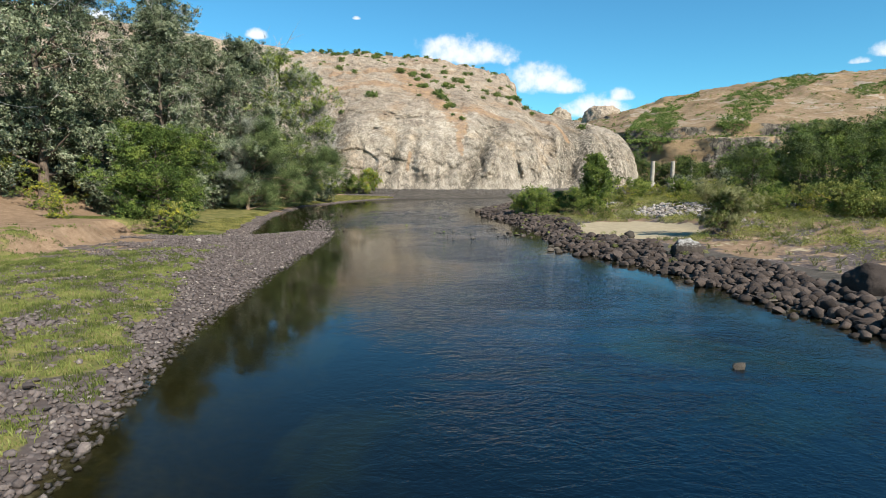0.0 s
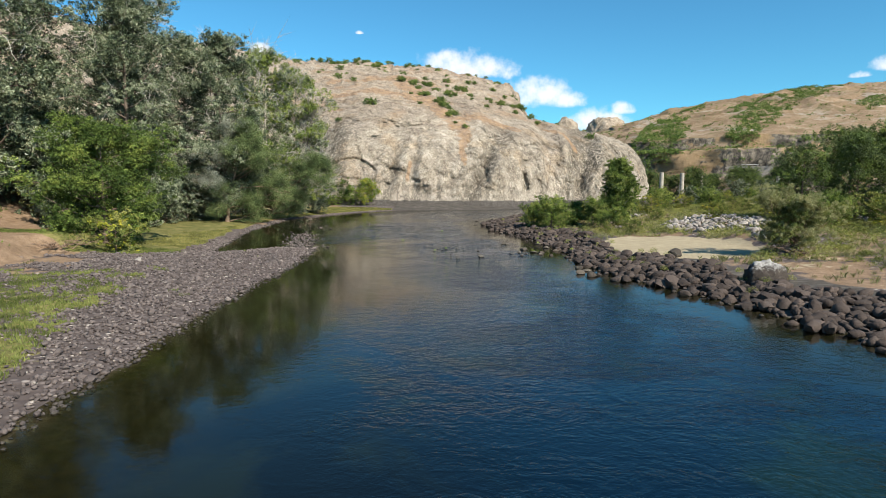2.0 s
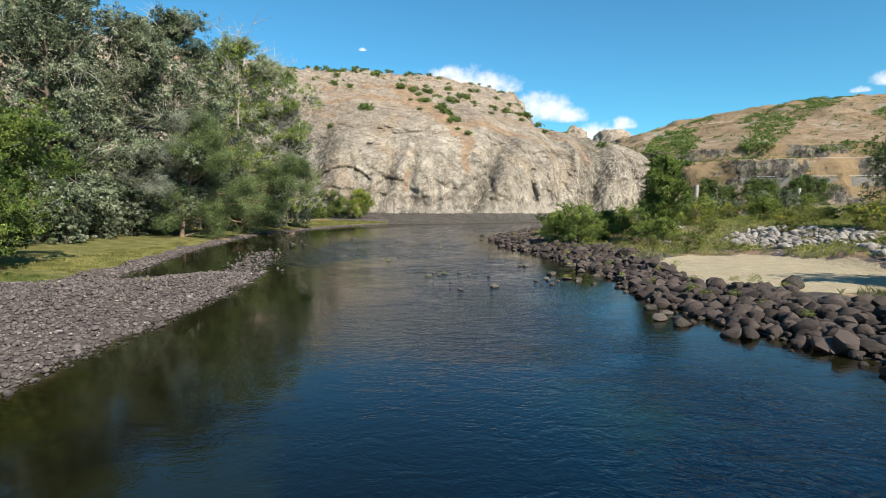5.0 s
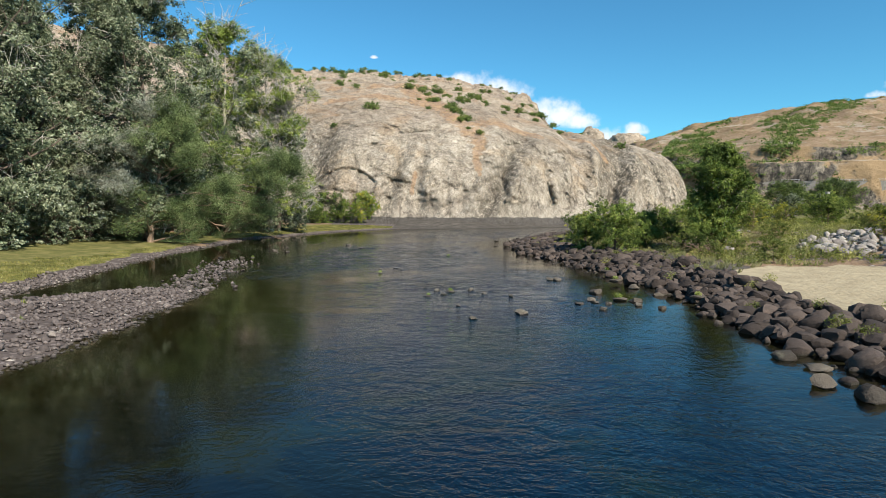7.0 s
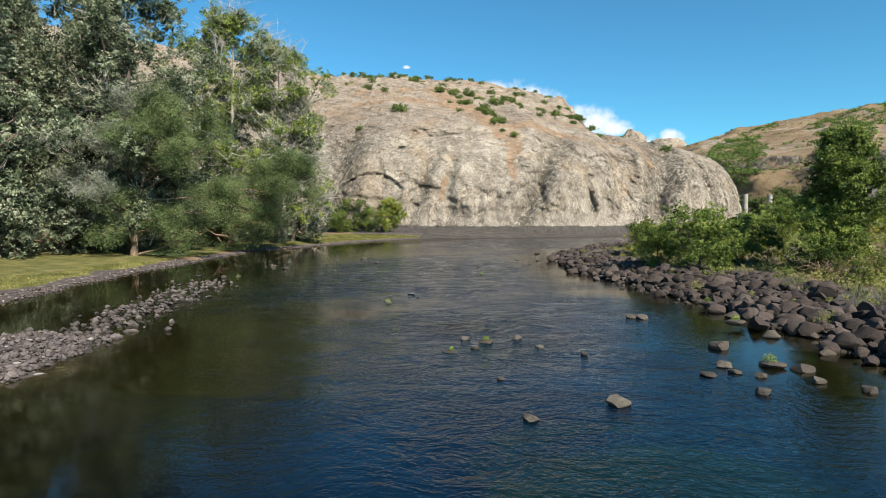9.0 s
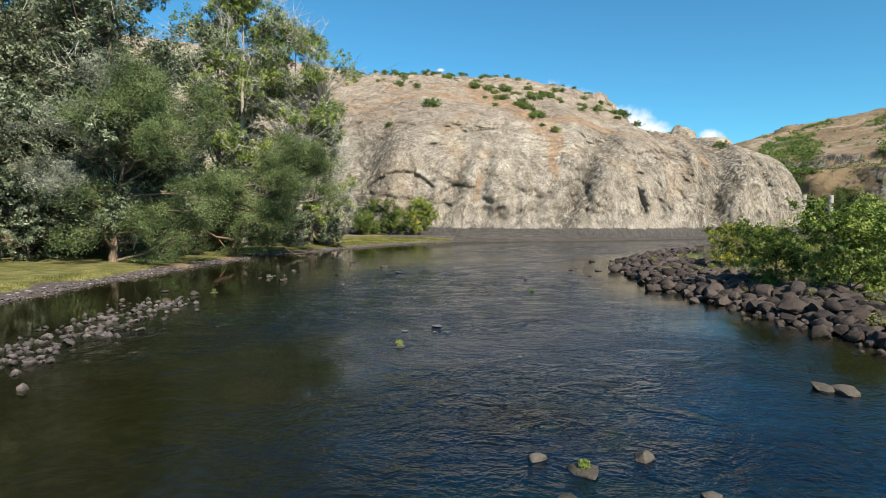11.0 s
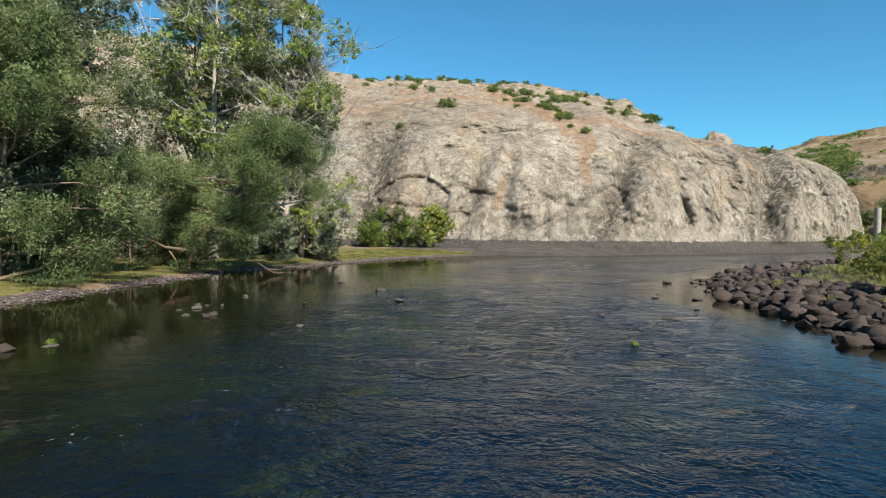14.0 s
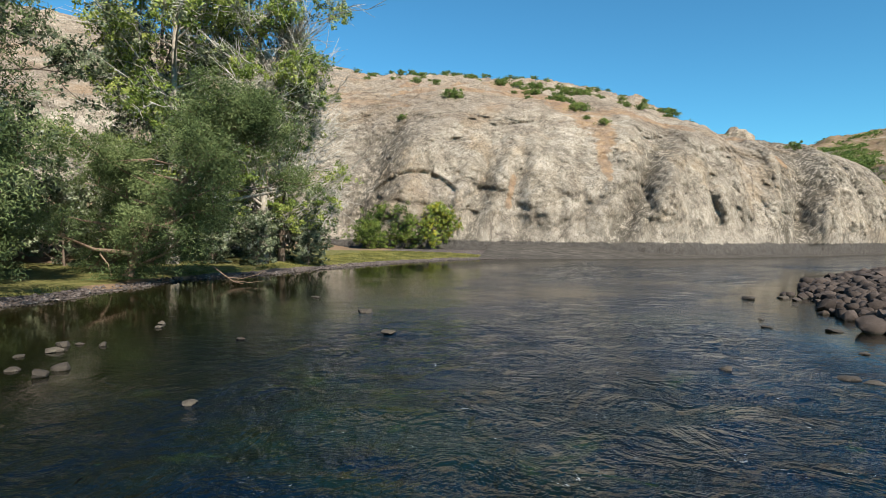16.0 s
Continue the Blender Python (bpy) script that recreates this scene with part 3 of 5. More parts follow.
def zone_masks(x, y):
    """Grass, sand, earth, mud as four values per place."""
    d = shore(x, y)
    n1 = waves(x, y, 0.45, 2.0) + 0.5 * waves(x, y, 1.3, 7.0)
    left = x < -6
    g = np.zeros_like(x)
    # weeds on the gravel bar, the meadow strip, the brush terrace
    bar = left & (y < 60)
    n2 = 0.7 * waves(x, y, 0.6, 1.0) + 1.1 * waves(x, y, 1.6, 4.0) + 0.8 * waves(x, y, 4.1, 8.0)
    g = np.where(bar, sstep(0.0, 0.7, 1.5 * sstep(-0.2, 1.7, d - 0.22 * np.maximum(y - 19, 0)) * sstep(48, 34, y) * sstep(7, 12, y - 0.3 * d) - 0.64 + 0.72 * n2) * 0.57, g)
    meadow = left & ((y >= 60) | ((y > 52.5 + 2.5 * n1) & (x < -21 + 1.2 * n1))) & (y < 150)
    g = np.where(meadow, np.maximum(g, sstep(0.8, 2.2, d + 0.5 * n1) * sstep(-40, -34, x)), g)
    g = np.where(left & (y > 56) & (y < 64) & (x > -19.5), 0, g)
    brush = (~left) & (d > 6)
    g = np.where(brush, (0.38 + 0.4 * n1 + 0.4 * sstep(90, 100, y)) * sstep(50, 66, y), g)
    sand = np.where(~left, sstep(1.08, 0.9, np.hypot((x - 19.6) / 6.4, (y - 58) / 8.6) + 0.13 * n1), 0)
    sand = np.where((~left) & (d > 7) & (y < 52) & (y > 20), np.maximum(sand, 0.33 * sstep(5, 7, d) * sstep(22, 15, d)), sand)
    earth = np.where(left, sstep(-25.5, -28.5, x + 1.5 * n1), np.where(brush, 0.52 - 0.3 * n1, 0))
    earth = np.where(left & (y < 48) & (x < -16 - 0.12 * y), np.maximum(earth, 0.45 + 0.4 * n1), earth)
    cl = (y > 140) & (x > -13) & (y - 153 > 0.95 * (x - 5) - 6)
    mud = np.where(cl, 1.0, np.where((~left) & (y < 140), 0.75 * sstep(8.5, 5.5, d) * (sand < 0.3), 0.0))
    g, sand, earth = np.where(cl, 0, g), np.where(cl, 0, sand), np.where(cl, 0, earth)
    return np.stack([g, sand * (g * 0 + 1), earth, mud], -1)


gx = axis([(-4600, -400, 300), (-400, -90, 15), (-90, -36, 1.8), (-36, 42, 0.6), (42, 120, 1.8), (120, 400, 15), (400, 4700, 300)])
gy = axis([(-3000, -200, 300), (-200, -10, 10), (-10, 130, 0.65), (130, 215, 1.3), (215, 420, 8), (420, 4800, 300)])
GX, GY = np.meshgrid(gx, gy)
GZ = ground_z(GX, GY)
me = mesh_from("ground", np.stack([GX, GY, GZ], -1).reshape(-1, 3), grid_faces(len(gx), len(gy)), GROUND, True)
za = me.attributes.new("zone", "FLOAT_COLOR", "POINT")
za.data.foreach_set("color", zone_masks(GX, GY).reshape(-1, 4).astype(np.float32).ravel())
ground = tagged(new("ground", me), "river banks of cobbles, sand, dry earth and grass", "ground", kind="structure")

wx = axis([(-30, 24, 0.42), (24, 160, 4)])
wy = axis([(-160, -10, 10), (-10, 160, 0.42), (160, 336, 4)])
WX, WY = np.meshgrid(wx, wy)
wd = -ground_z(WX, WY)
keep = wd > -0.35
RIFFLE = np.clip((0.45 + 0.85 * waves(WX, WY, 0.17, 4.0) + 0.5 * waves(WX, WY, 0.6, 2.0)) * sstep(52, 66, WY) * sstep(146, 138, WY) * sstep(-2.5, -6.5, shore(WX, WY)) * sstep(-19, -11, WX - 0.15 * (WY - 60)), 0, 0.75)
SWELL = np.sin(3.3 * WY + 0.9 * WX + 1.9 * np.sin(0.55 * WX) + waves(WX, WY, 0.5, 3.0)) + np.sin(2.5 * WY - 1.3 * WX + 2.2 * np.sin(0.4 * WY)) + 0.8 * np.sin(4.6 * WY + 0.8 * WX + 1.4 * np.sin(1.1 * WX))
BANK_X = np.interp(WY, [0, 20, 50, 62, 90, 110, 125, 145], [-7, -10, -11, -18, -24, -25, -21, -12])
CALM = sstep(14.0, 5.0, WX - BANK_X + 2.5 * waves(WX, WY, 0.25, 6.0))
me = mesh_from("river", np.stack([WX, WY, 0.026 * RIFFLE * SWELL], -1).reshape(-1, 3), grid_faces(len(wx), len(wy)), WATER, True)
for nm, val in (("depth", np.clip(wd, 0, 3)), ("riffle", RIFFLE), ("calm", CALM)):
    at = me.attributes.new(nm, "FLOAT", "POINT")
    at.data.foreach_set("value", val.astype(np.float32).ravel())
bm = bmesh.new()
bm.from_mesh(me)
kf = keep.ravel()
bm.verts.ensure_lookup_table()
dead = [f for f in bm.faces if not any(kf[v.index] for v in f.verts)]
bmesh.ops.delete(bm, geom=dead, context="FACES")
bm.to_mesh(me)
bm.free()
river = tagged(new("water", me), "dark blue-green rippling river water over stones", "river", kind="structure")
river.visible_shadow = False

# ---- cliff and hills ----


def fbm(p, h, octaves):
    return noise.fractal(p, h, 2.1, octaves)


def slope_mesh(name, cols, ncol, nrow, depth, profile, rough, mat, share=None):
    """A hillside from base places, the way inward, and the profile's numbers, column by column."""
    cols = np.array(cols, float)
    seg = np.r_[0, np.cumsum(np.hypot(*np.diff(cols[:, :2], axis=0).T))]
    s = np.interp(np.linspace(0, 1, ncol), [0, share[0], share[1], 1], [0, seg[share[2]], seg[share[3]], seg[-1]]) if share else np.linspace(0, seg[-1], ncol)
    c = np.stack([np.interp(s, seg, cols[:, k]) for k in range(cols.shape[1])], 1)
    ker = np.hanning(max(5, ncol // 60 * 2 + 1))
    ker /= ker.sum()
    pad = len(ker) // 2
    c = np.stack([np.convolve(np.pad(c[:, k], pad, mode="edge"), ker, "valid") for k in range(c.shape[1])], 1)
    nrm = np.hypot(c[:, 2], c[:, 3])
    c[:, 2] /= nrm
    c[:, 3] /= nrm
    v = np.linspace(0, 1, nrow)
    verts = np.zeros((nrow, ncol, 3))
    for j in range(ncol):
        bx, by, dx, dy, F, Z, D = c[j]
        d = depth(v, D)
        z = profile(d, F, Z, D)
        verts[:, j, 0], verts[:, j, 1], verts[:, j, 2] = bx + dx * d, by + dy * d, z
    rough(verts, c, s)
    return mesh_from(name, verts.reshape(-1, 3), grid_faces(ncol, nrow), mat, True), verts


def cliff_profile(d, F, Z, D):
    face = (F - 1) * (1 - np.exp(-(np.maximum(d, 0) / ((0.42 * F + 1) * np.clip(D / 62, 0.4, 1))) ** 1.15))
    up = np.clip((d - 8) / (D - 8), 0, 1)
    rise = (Z - F - 4) * up ** 1.05
    back = -0.35 * np.maximum(d - D, 0)
    return 1.0 + face + rise + back


# gullies down the face: place along the foot at the water (x), depth, half width, slant, top
GULLIES = [(-36, 3.0, 2.4, 0.1, 26), (-17.0, 2.0, 1.0, 0.2, 17), (-9.5, 1.0, 0.7, 0.05, 20), (-2.5, 1.0, 0.8, -0.05, 13), (3.4, 3.0, 1.5, 0.58, 24), (9.5, 1.0, 0.6, 0.05, 12), (17.4, 1.2, 0.8, 0.0, 13),
           (21.5, 1.0, 0.7, 0.12, 22), (27.5, 1.2, 0.9, -0.14, 18), (34.6, 4.0, 1.2, 0.42, 27), (38.6, 7.0, 1.7, 0.43, 30), (52, 1.4, 1.0, 0.1, 20), (61, 1.8, 1.1, -0.1, 21), (69, 1.3, 1.0, 0.0, 18)]
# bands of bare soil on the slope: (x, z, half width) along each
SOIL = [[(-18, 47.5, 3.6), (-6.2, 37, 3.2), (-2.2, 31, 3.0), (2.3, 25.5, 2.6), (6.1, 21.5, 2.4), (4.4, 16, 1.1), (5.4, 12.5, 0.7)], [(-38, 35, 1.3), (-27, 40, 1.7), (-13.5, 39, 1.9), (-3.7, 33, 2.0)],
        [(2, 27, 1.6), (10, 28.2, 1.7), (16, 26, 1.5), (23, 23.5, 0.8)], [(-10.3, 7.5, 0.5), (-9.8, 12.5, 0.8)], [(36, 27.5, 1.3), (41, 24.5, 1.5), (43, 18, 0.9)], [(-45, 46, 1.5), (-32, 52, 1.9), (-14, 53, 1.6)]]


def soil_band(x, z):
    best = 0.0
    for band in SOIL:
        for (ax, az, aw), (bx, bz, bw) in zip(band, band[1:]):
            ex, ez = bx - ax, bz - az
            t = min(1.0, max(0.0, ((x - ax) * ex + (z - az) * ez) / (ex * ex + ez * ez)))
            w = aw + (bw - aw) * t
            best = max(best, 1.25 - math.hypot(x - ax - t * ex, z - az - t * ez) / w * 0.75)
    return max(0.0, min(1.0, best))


FACE_TONE = []


def dome(f):
    """Rounded lump of a cell from its nearest distance: 1 at the middle, 0 at the crease."""
    return math.sqrt(max(0.0, 1.0 - min(1.0, f) ** 2))


def cliff_rough(verts, c, s):
    nrow, ncol, _ = verts.shape
    face_tone = np.zeros((nrow, ncol, 2))
    for j in range(ncol):
        dx, dy = c[j, 2], c[j, 3]
        F, fx, sj = c[j, 4], c[j, 0], s[j]
        d0 = verts[0, j, :2].copy()
        for i in range(nrow):
            x, y, z = verts[i, j]
            d = math.hypot(x - d0[0], y - d0[1])
            steep = 1.0 / (1.0 + max(0.0, z - F) / 9.0)
            low = min(1.0, 0.15 + max(0.0, z - 1.5) / 6.0)
            wob = 4.0 * fbm((sj * 0.06, 0.0, z * 0.05), 0.8, 3)
            g = 4.0 * fbm((sj * 0.035, z * 0.03, 1.0), 0.9, 3)
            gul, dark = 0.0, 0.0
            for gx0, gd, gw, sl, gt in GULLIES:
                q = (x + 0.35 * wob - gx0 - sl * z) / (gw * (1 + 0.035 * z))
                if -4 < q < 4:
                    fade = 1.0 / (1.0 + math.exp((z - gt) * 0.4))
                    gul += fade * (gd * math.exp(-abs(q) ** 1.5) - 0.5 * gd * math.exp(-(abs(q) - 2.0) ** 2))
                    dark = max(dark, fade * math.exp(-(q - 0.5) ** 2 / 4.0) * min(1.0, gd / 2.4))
            gul *= 0.9 * min(1.0, max(0.0, z - 2) / 4.0)
            f1 = noise.voronoi(((sj + wob) * 0.085, (z + 0.5 * wob) * 0.06, d * 0.03))[0]
            f2 = noise.voronoi(((sj - wob) * 0.20, (z + wob) * 0.15, d * 0.09))[0]
            f3 = noise.voronoi(((x + 0.6 * wob) * 0.55, z * 0.42, y * 0.4))[0]
            lump = -2.4 * dome(f1[0] * 0.95) - 0.9 * dome(f2[0]) - 0.42 * dome(f3[0])
            lump += 0.6 * max(0.0, 1 - (f1[1] - f1[0]) / 0.06) + 0.35 * max(0.0, 1 - (f2[1] - f2[0]) / 0.08)
            k = 0.7 * fbm((x * 0.22, y * 0.22, z * 0.2 + 9), 0.75, 4) + 0.4 * fbm((x * 0.9, y * 0.9, z * 0.7), 0.7, 4)
            ridge = abs(fbm((x * 0.11, y * 0.07, z * 0.09 + 3.0), 0.85, 5))
            knob = abs(fbm((x * 0.33 + 7, y * 0.2, z * 0.3), 0.8, 4))
            k += 1.3 * (ridge - 0.3) + 0.5 * (knob - 0.25)
            # the block beyond the deep cleft stands proud
            edge = x - (40.0 + 0.43 * z)
            if edge > 0:
                k -= 3.4 * math.exp(-edge / 14.0) * min(1.0, edge / 1.2)
            # hollow with a dark overhang low on the face
            cave = 0.0
            roof = 13.6 - 0.06 * (x + 26.0) ** 2
            if -33 < x < -19 and z < roof:
                cave = 1.5 * math.exp(-(roof - z) / 2.2) * min(1.0, (roof - z) / 0.35)
            push = (g + lump + 2.6) * steep * low + gul + cave + k * (0.35 + 0.65 * steep) * low
            verts[i, j, 0] += dx * push
            verts[i, j, 1] += dy * push
            # sheets of rock that dip along the upper slope
            q = (z + 0.16 * x + 2.6 * fbm((x * 0.04, y * 0.03, 4.0), 0.8, 4)) / 3.2
            fr = q - math.floor(q)
            sheet = (fr if fr < 0.82 else (1 - fr) * 4.55) - 0.41
            t = fbm((x * 0.05, y * 0.05, 2.0), 0.8, 5)
            verts[i, j, 2] += (1.9 * t + 2.0 * sheet - 1.5 * (1 - dome(f2[0])) - 0.6 * (1 - dome(f3[0]))) * (1 - steep) * min(1.0, max(0.0, z - 12) / 12.0) + (0.35 * k + 0.9 * (1 - steep) * (knob - 0.25)) * low
            # soil bands, then a darker tone along gullies, creases and the right-hand block
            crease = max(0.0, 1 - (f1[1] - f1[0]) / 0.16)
            face_tone[i, j] = soil_band(x, z), min(1.0, max(dark, 0.55 * crease * steep) + 0.3 * float(sstep(42, 50, x)) * float(sstep(9, 16, z)))
    verts[0, :, 2] = -1.0
    FACE_TONE.append(face_tone)


CLIFF_COLS = [(-205, -20, -1, 0.1, 15, 48, 80), (-140, 100, -0.8, 0.6, 22, 64, 85), (-88, 146, -0.5, 0.87, 26, 70, 90), (-45, 163, -0.22, 0.97, 27, 72, 140), (-17, 160.5, -0.1, 1, 25, 75, 160),
              (8, 162, 0.02, 1, 23, 72, 166), (18, 166, 0.05, 1, 21, 67.5, 165), (24.5, 170, 0.06, 1, 21, 64.5, 160), (28, 173, 0.06, 1, 21, 58, 150), (31, 176, 0.07, 1, 20, 43, 115), (34, 179, 0.08, 1, 20, 39, 84), (40, 184, 0.1, 1, 20, 36, 66), (46, 189, 0.1, 1, 21, 33, 48), (60, 202, 0.1, 1, 21, 31.5, 42), (70, 212, 0.05, 1, 20, 29.5, 38), (75, 219, -0.2, 1, 17, 24, 32),
              (80, 236, -0.6, 0.8, 9, 13, 28), (82, 262, -1, 0.2, 5, 9, 30)]
me, CV = slope_mesh("cliff", CLIFF_COLS, 560, 200, lambda v, D: np.where(v < 0.45, v / 0.45 * 22.0, 22.0 + (v - 0.45) / 0.55 * (D * 1.6 - 22.0)), cliff_profile, cliff_rough, CLIFF, (0.13, 0.97, 3, 17))
for k, nm in enumerate(("soil", "face_tone")):
    me.attributes.new(nm, "FLOAT", "POINT").data.foreach_set("value", FACE_TONE[0][:, :, k].astype(np.float32).ravel())
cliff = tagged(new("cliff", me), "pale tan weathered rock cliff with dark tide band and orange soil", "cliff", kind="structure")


def hill_profile(d, F, Z, D):
    face = F * (0.55 * sstep(0, 20, d) + 0.45 * sstep(12, 20, d))
    cut = 7.0 * sstep(26, 31, d)
    up = np.clip((d - 26) / (D - 26), 0, 1)
    rise = (Z - F - 13) * (0.55 * up + 0.45 * np.sin(up * math.pi / 2))
    return face + cut + rise - 0.25 * np.maximum(d - D, 0)


def hill_rough(verts, c, s):
    nrow, ncol, _ = verts.shape
    for j in range(ncol):
        for i in range(nrow):
            x, y, z = verts[i, j]
            lift = min(1.0, max(0.0, (z - 42) / 25))
            g = 9.0 * fbm((x * 0.012, y * 0.012, 3.0), 0.9, 5) * lift
            k = 1.6 * fbm((x * 0.09, y * 0.09, z * 0.08), 0.7, 4)
            verts[i, j, 2] += g + k * (0.3 + lift)
            verts[i, j, 0] += 4.5 * fbm((x * 0.05, y * 0.05, z * 0.06 + 4), 0.8, 5)
            verts[i, j, 1] += 4.5 * fbm((x * 0.05 + 9, y * 0.05, z * 0.06), 0.8, 5)
    verts[0, :, 2] = -1.0


HILL_COLS = [(20, 560, 0.75, 0.66, 26, 76, 190), (86, 420, 0.55, 0.84, 27, 84, 240), (104, 352, 0.47, 0.88, 27, 97, 330), (150, 318, 0.56, 0.83, 29, 122, 440), (250, 300, 0.56, 0.83, 30, 136, 490),
             (360, 230, 0.65, 0.76, 32, 142, 560), (470, 60, 0.8, 0.6, 32, 150, 600), (520, -200, 0.95, 0.3, 32, 150, 600)]
me, HV = slope_mesh("hill", HILL_COLS, 300, 170, lambda v, D: np.where(v < 0.3, v / 0.3 * 32, 32 + (v - 0.3) / 0.7 * (D * 1.35 - 32)), hill_profile, hill_rough, HILL)
hill = tagged(new("hill", me), "dry brown hillside with scrub, bare rock and a road cut", "hill", kind="structure")

# ---- plants ----


def branching(rng, height, spread, trunk_r, base, limbs, rise=0.55, lean=(0, 0), twigs=4, reach=1.0, bend=0.12, lite=False):
    """Trunk and limbs as tubes, and the places where leaves gather. base: share of bare trunk."""
    n = 5 if lite else 9
    t = np.linspace(0, 1, n)
    path = np.stack([lean[0] * t ** 1.4 + rng.normal(0, bend * height * 0.03, n).cumsum(), lean[1] * t ** 1.4 + rng.normal(0, bend * height * 0.03, n).cumsum(), height * 0.96 * t], 1)
    path[0, :2] = 0
    path[0, 2] = -0.3
    tubes = [tube(path, trunk_r * (1 - 0.92 * t) * np.where(t < 0.05, 1.35, 1.0), 4 if lite else 8)]
    tips = []
    for k in range(limbs):
        f = base + (1 - base) * (k + rng.uniform(0.1, 0.9)) / limbs
        p0 = np.array([np.interp(f, t, path[:, i]) for i in range(3)])
        a = k * 2.4 + rng.uniform(-0.5, 0.5)
        env = np.sin(math.pi * min(1.0, (f - base) / (1 - base) * 0.8 + 0.2)) ** 0.7
        ln = spread * env * rng.uniform(0.65, 1.15) * reach
        up = rise * rng.uniform(0.6, 1.4) + 0.9 * max(0, f - 0.75) * 3
        m = 3 if lite else 5
        u = np.linspace(0, 1, m)
        w = rng.normal(0, 0.07 * ln, (m, 3)).cumsum(0) * u[:, None]
        limb = p0 + np.stack([np.cos(a) * u, np.sin(a) * u, up * u ** 1.3], 1) * ln + w
        r0 = max(0.03, trunk_r * (1 - 0.9 * f) * 0.5)
        tubes.append(tube(limb, r0 * (1 - 0.8 * u), 3 if lite else 5))
        tips.append(limb[-1])
        for q in range(twigs):
            g = rng.uniform(0.3, 1.0)
            s0 = np.array([np.interp(g, u, limb[:, i]) for i in range(3)])
            dv = rng.normal(size=3)
            dv += 0.9 * np.array([np.cos(a), np.sin(a), 0.5])
            dv /= np.linalg.norm(dv)
            sl = ln * rng.uniform(0.25, 0.5)
            tw = s0 + dv * sl * np.array([0, 0.5, 1.0])[:, None] + rng.normal(0, 0.05 * sl, (3, 3))
            tubes.append(tube(tw, r0 * 0.4 * np.array([1, 0.7, 0.25]), 3))
            tips += [tw[1], tw[2]]
    return tubes, np.array(tips)


def thing(name, label, category, group="", kind=""):
    e = new(name)
    e.empty_display_size = 0.3
    return tagged(e, label, category, group, kind)


def make_tree(name, label, seed, height, spread, trunk_r, base, limbs, leaf_mat, bark, leaves, leaf_size, sigma, aspect=0.6, rise=0.55, lean=(0, 0), twigs=4, droop=0.0, bare=0, category="tree", group="", second=None, squash=0.75, lite=False, stout=1.0, side=None, clump=1.0, spray=0.30):
    rng = np.random.default_rng(seed)
    root = thing(name, label, category, group)
    tubes, tips = branching(rng, height, spread, trunk_r, base, limbs, rise, lean, twigs, lite=lite)
    v, f = join(tubes)
    stem = put_part("trunk", mesh_from("trunk", v, f, bark, True), root)
    if bare:
        extra = []
        for k in range(bare):
            p = tips[rng.integers(len(tips))]
            out = np.array([p[0] - lean[0] * 0.5, p[1] - lean[1] * 0.5, 0.0])
            out /= np.linalg.norm(out) + 1e-6
            dv = out * rng.uniform(0.4, 1.1) + np.array([0, 0, rng.uniform(-0.1, 1.0)]) + rng.normal(0, 0.3, 3)
            ln = rng.uniform(1.2, 3.0)
            u = np.linspace(-0.4, 0.8, 6)
            sag = rng.normal(0, 0.35, 3)
            pts = p + dv * ln * u[:, None] + sag * ln * (u[:, None] + 0.4) ** 2 * 0.7 + rng.normal(0, 0.07, (6, 3))
            extra.append(tube(pts, 0.055 * stout * np.linspace(1, 0.15, 6), 3))
            for q in range(5):
                o = pts[rng.integers(1, 5)]
                dq = dv + rng.normal(0, 0.7, 3)
                bow = rng.normal(0, 0.12, 3)
                extra.append(tube(o + dq * ln * np.array([0, 0.16, 0.4])[:, None] + bow * ln * np.array([0, 0.3, 1])[:, None], 0.026 * stout * np.array([1, 0.7, 0.2]), 3))
        v, f = join(extra)
        tagged(put_part("dead_branch", mesh_from("dead_branch", v, f, DEAD_WOOD, True), stem, "bare pale grey twigs"), kind="stuff")
    # sprays of leaves round each twig's end, with gaps between them
    w = rng.uniform(0.3, 1.6, len(tips)) ** 1.6
    per = max(5, int(round(24 * clump)))
    ns = max(len(tips), leaves // per)
    src = rng.choice(len(tips), ns, p=w / w.sum())
    so = rng.normal(size=(ns, 3))
    so /= np.linalg.norm(so, axis=1)[:, None]
    so *= sigma * rng.uniform(0.1, 1.0, (ns, 1)) ** 0.6 * np.array([1, 1, squash]) * (0.55 + 0.45 * w[src])[:, None]
    mids = tips[src] + so
    pickw = rng.uniform(0.4, 1.6, ns)
    sp = rng.choice(ns, leaves, p=pickw / pickw.sum())
    idx = src[sp]
    off = rng.normal(size=(leaves, 3))
    off /= np.linalg.norm(off, axis=1)[:, None]
    core = np.array([lean[0] * 0.6, lean[1] * 0.6, height * 0.45])
    out = 0.8 * off + 0.6 * (mids[sp] - core) / max(spread, 1.0) + np.array([0, 0, 0.45])
    size_s = (sigma * spray * rng.uniform(0.55, 1.3, ns))[sp][:, None]
    c = mids[sp] + off * size_s * rng.uniform(0.1, 1.0, (leaves, 1)) ** 0.5 * np.array([1, 1, 0.8])
    c[:, 2] = np.maximum(c[:, 2], 0.12)
    pick = np.zeros(leaves, bool) if second is None else (idx * 7919 % 101) < second[1] * 101
    if side is not None:
        pick = tips[idx, 0] - lean[0] * tips[idx, 2] / height + rng.normal(0, 0.6, len(tips))[idx] < side
    for sel, mat, lab in ((~pick, leaf_mat, ""), (pick, None if second is None else second[0], "" if second is None else second[2])):
        if sel.any():
            v, f = leaf_quads(rng, c[sel], leaf_size, aspect, droop, out=out[sel])
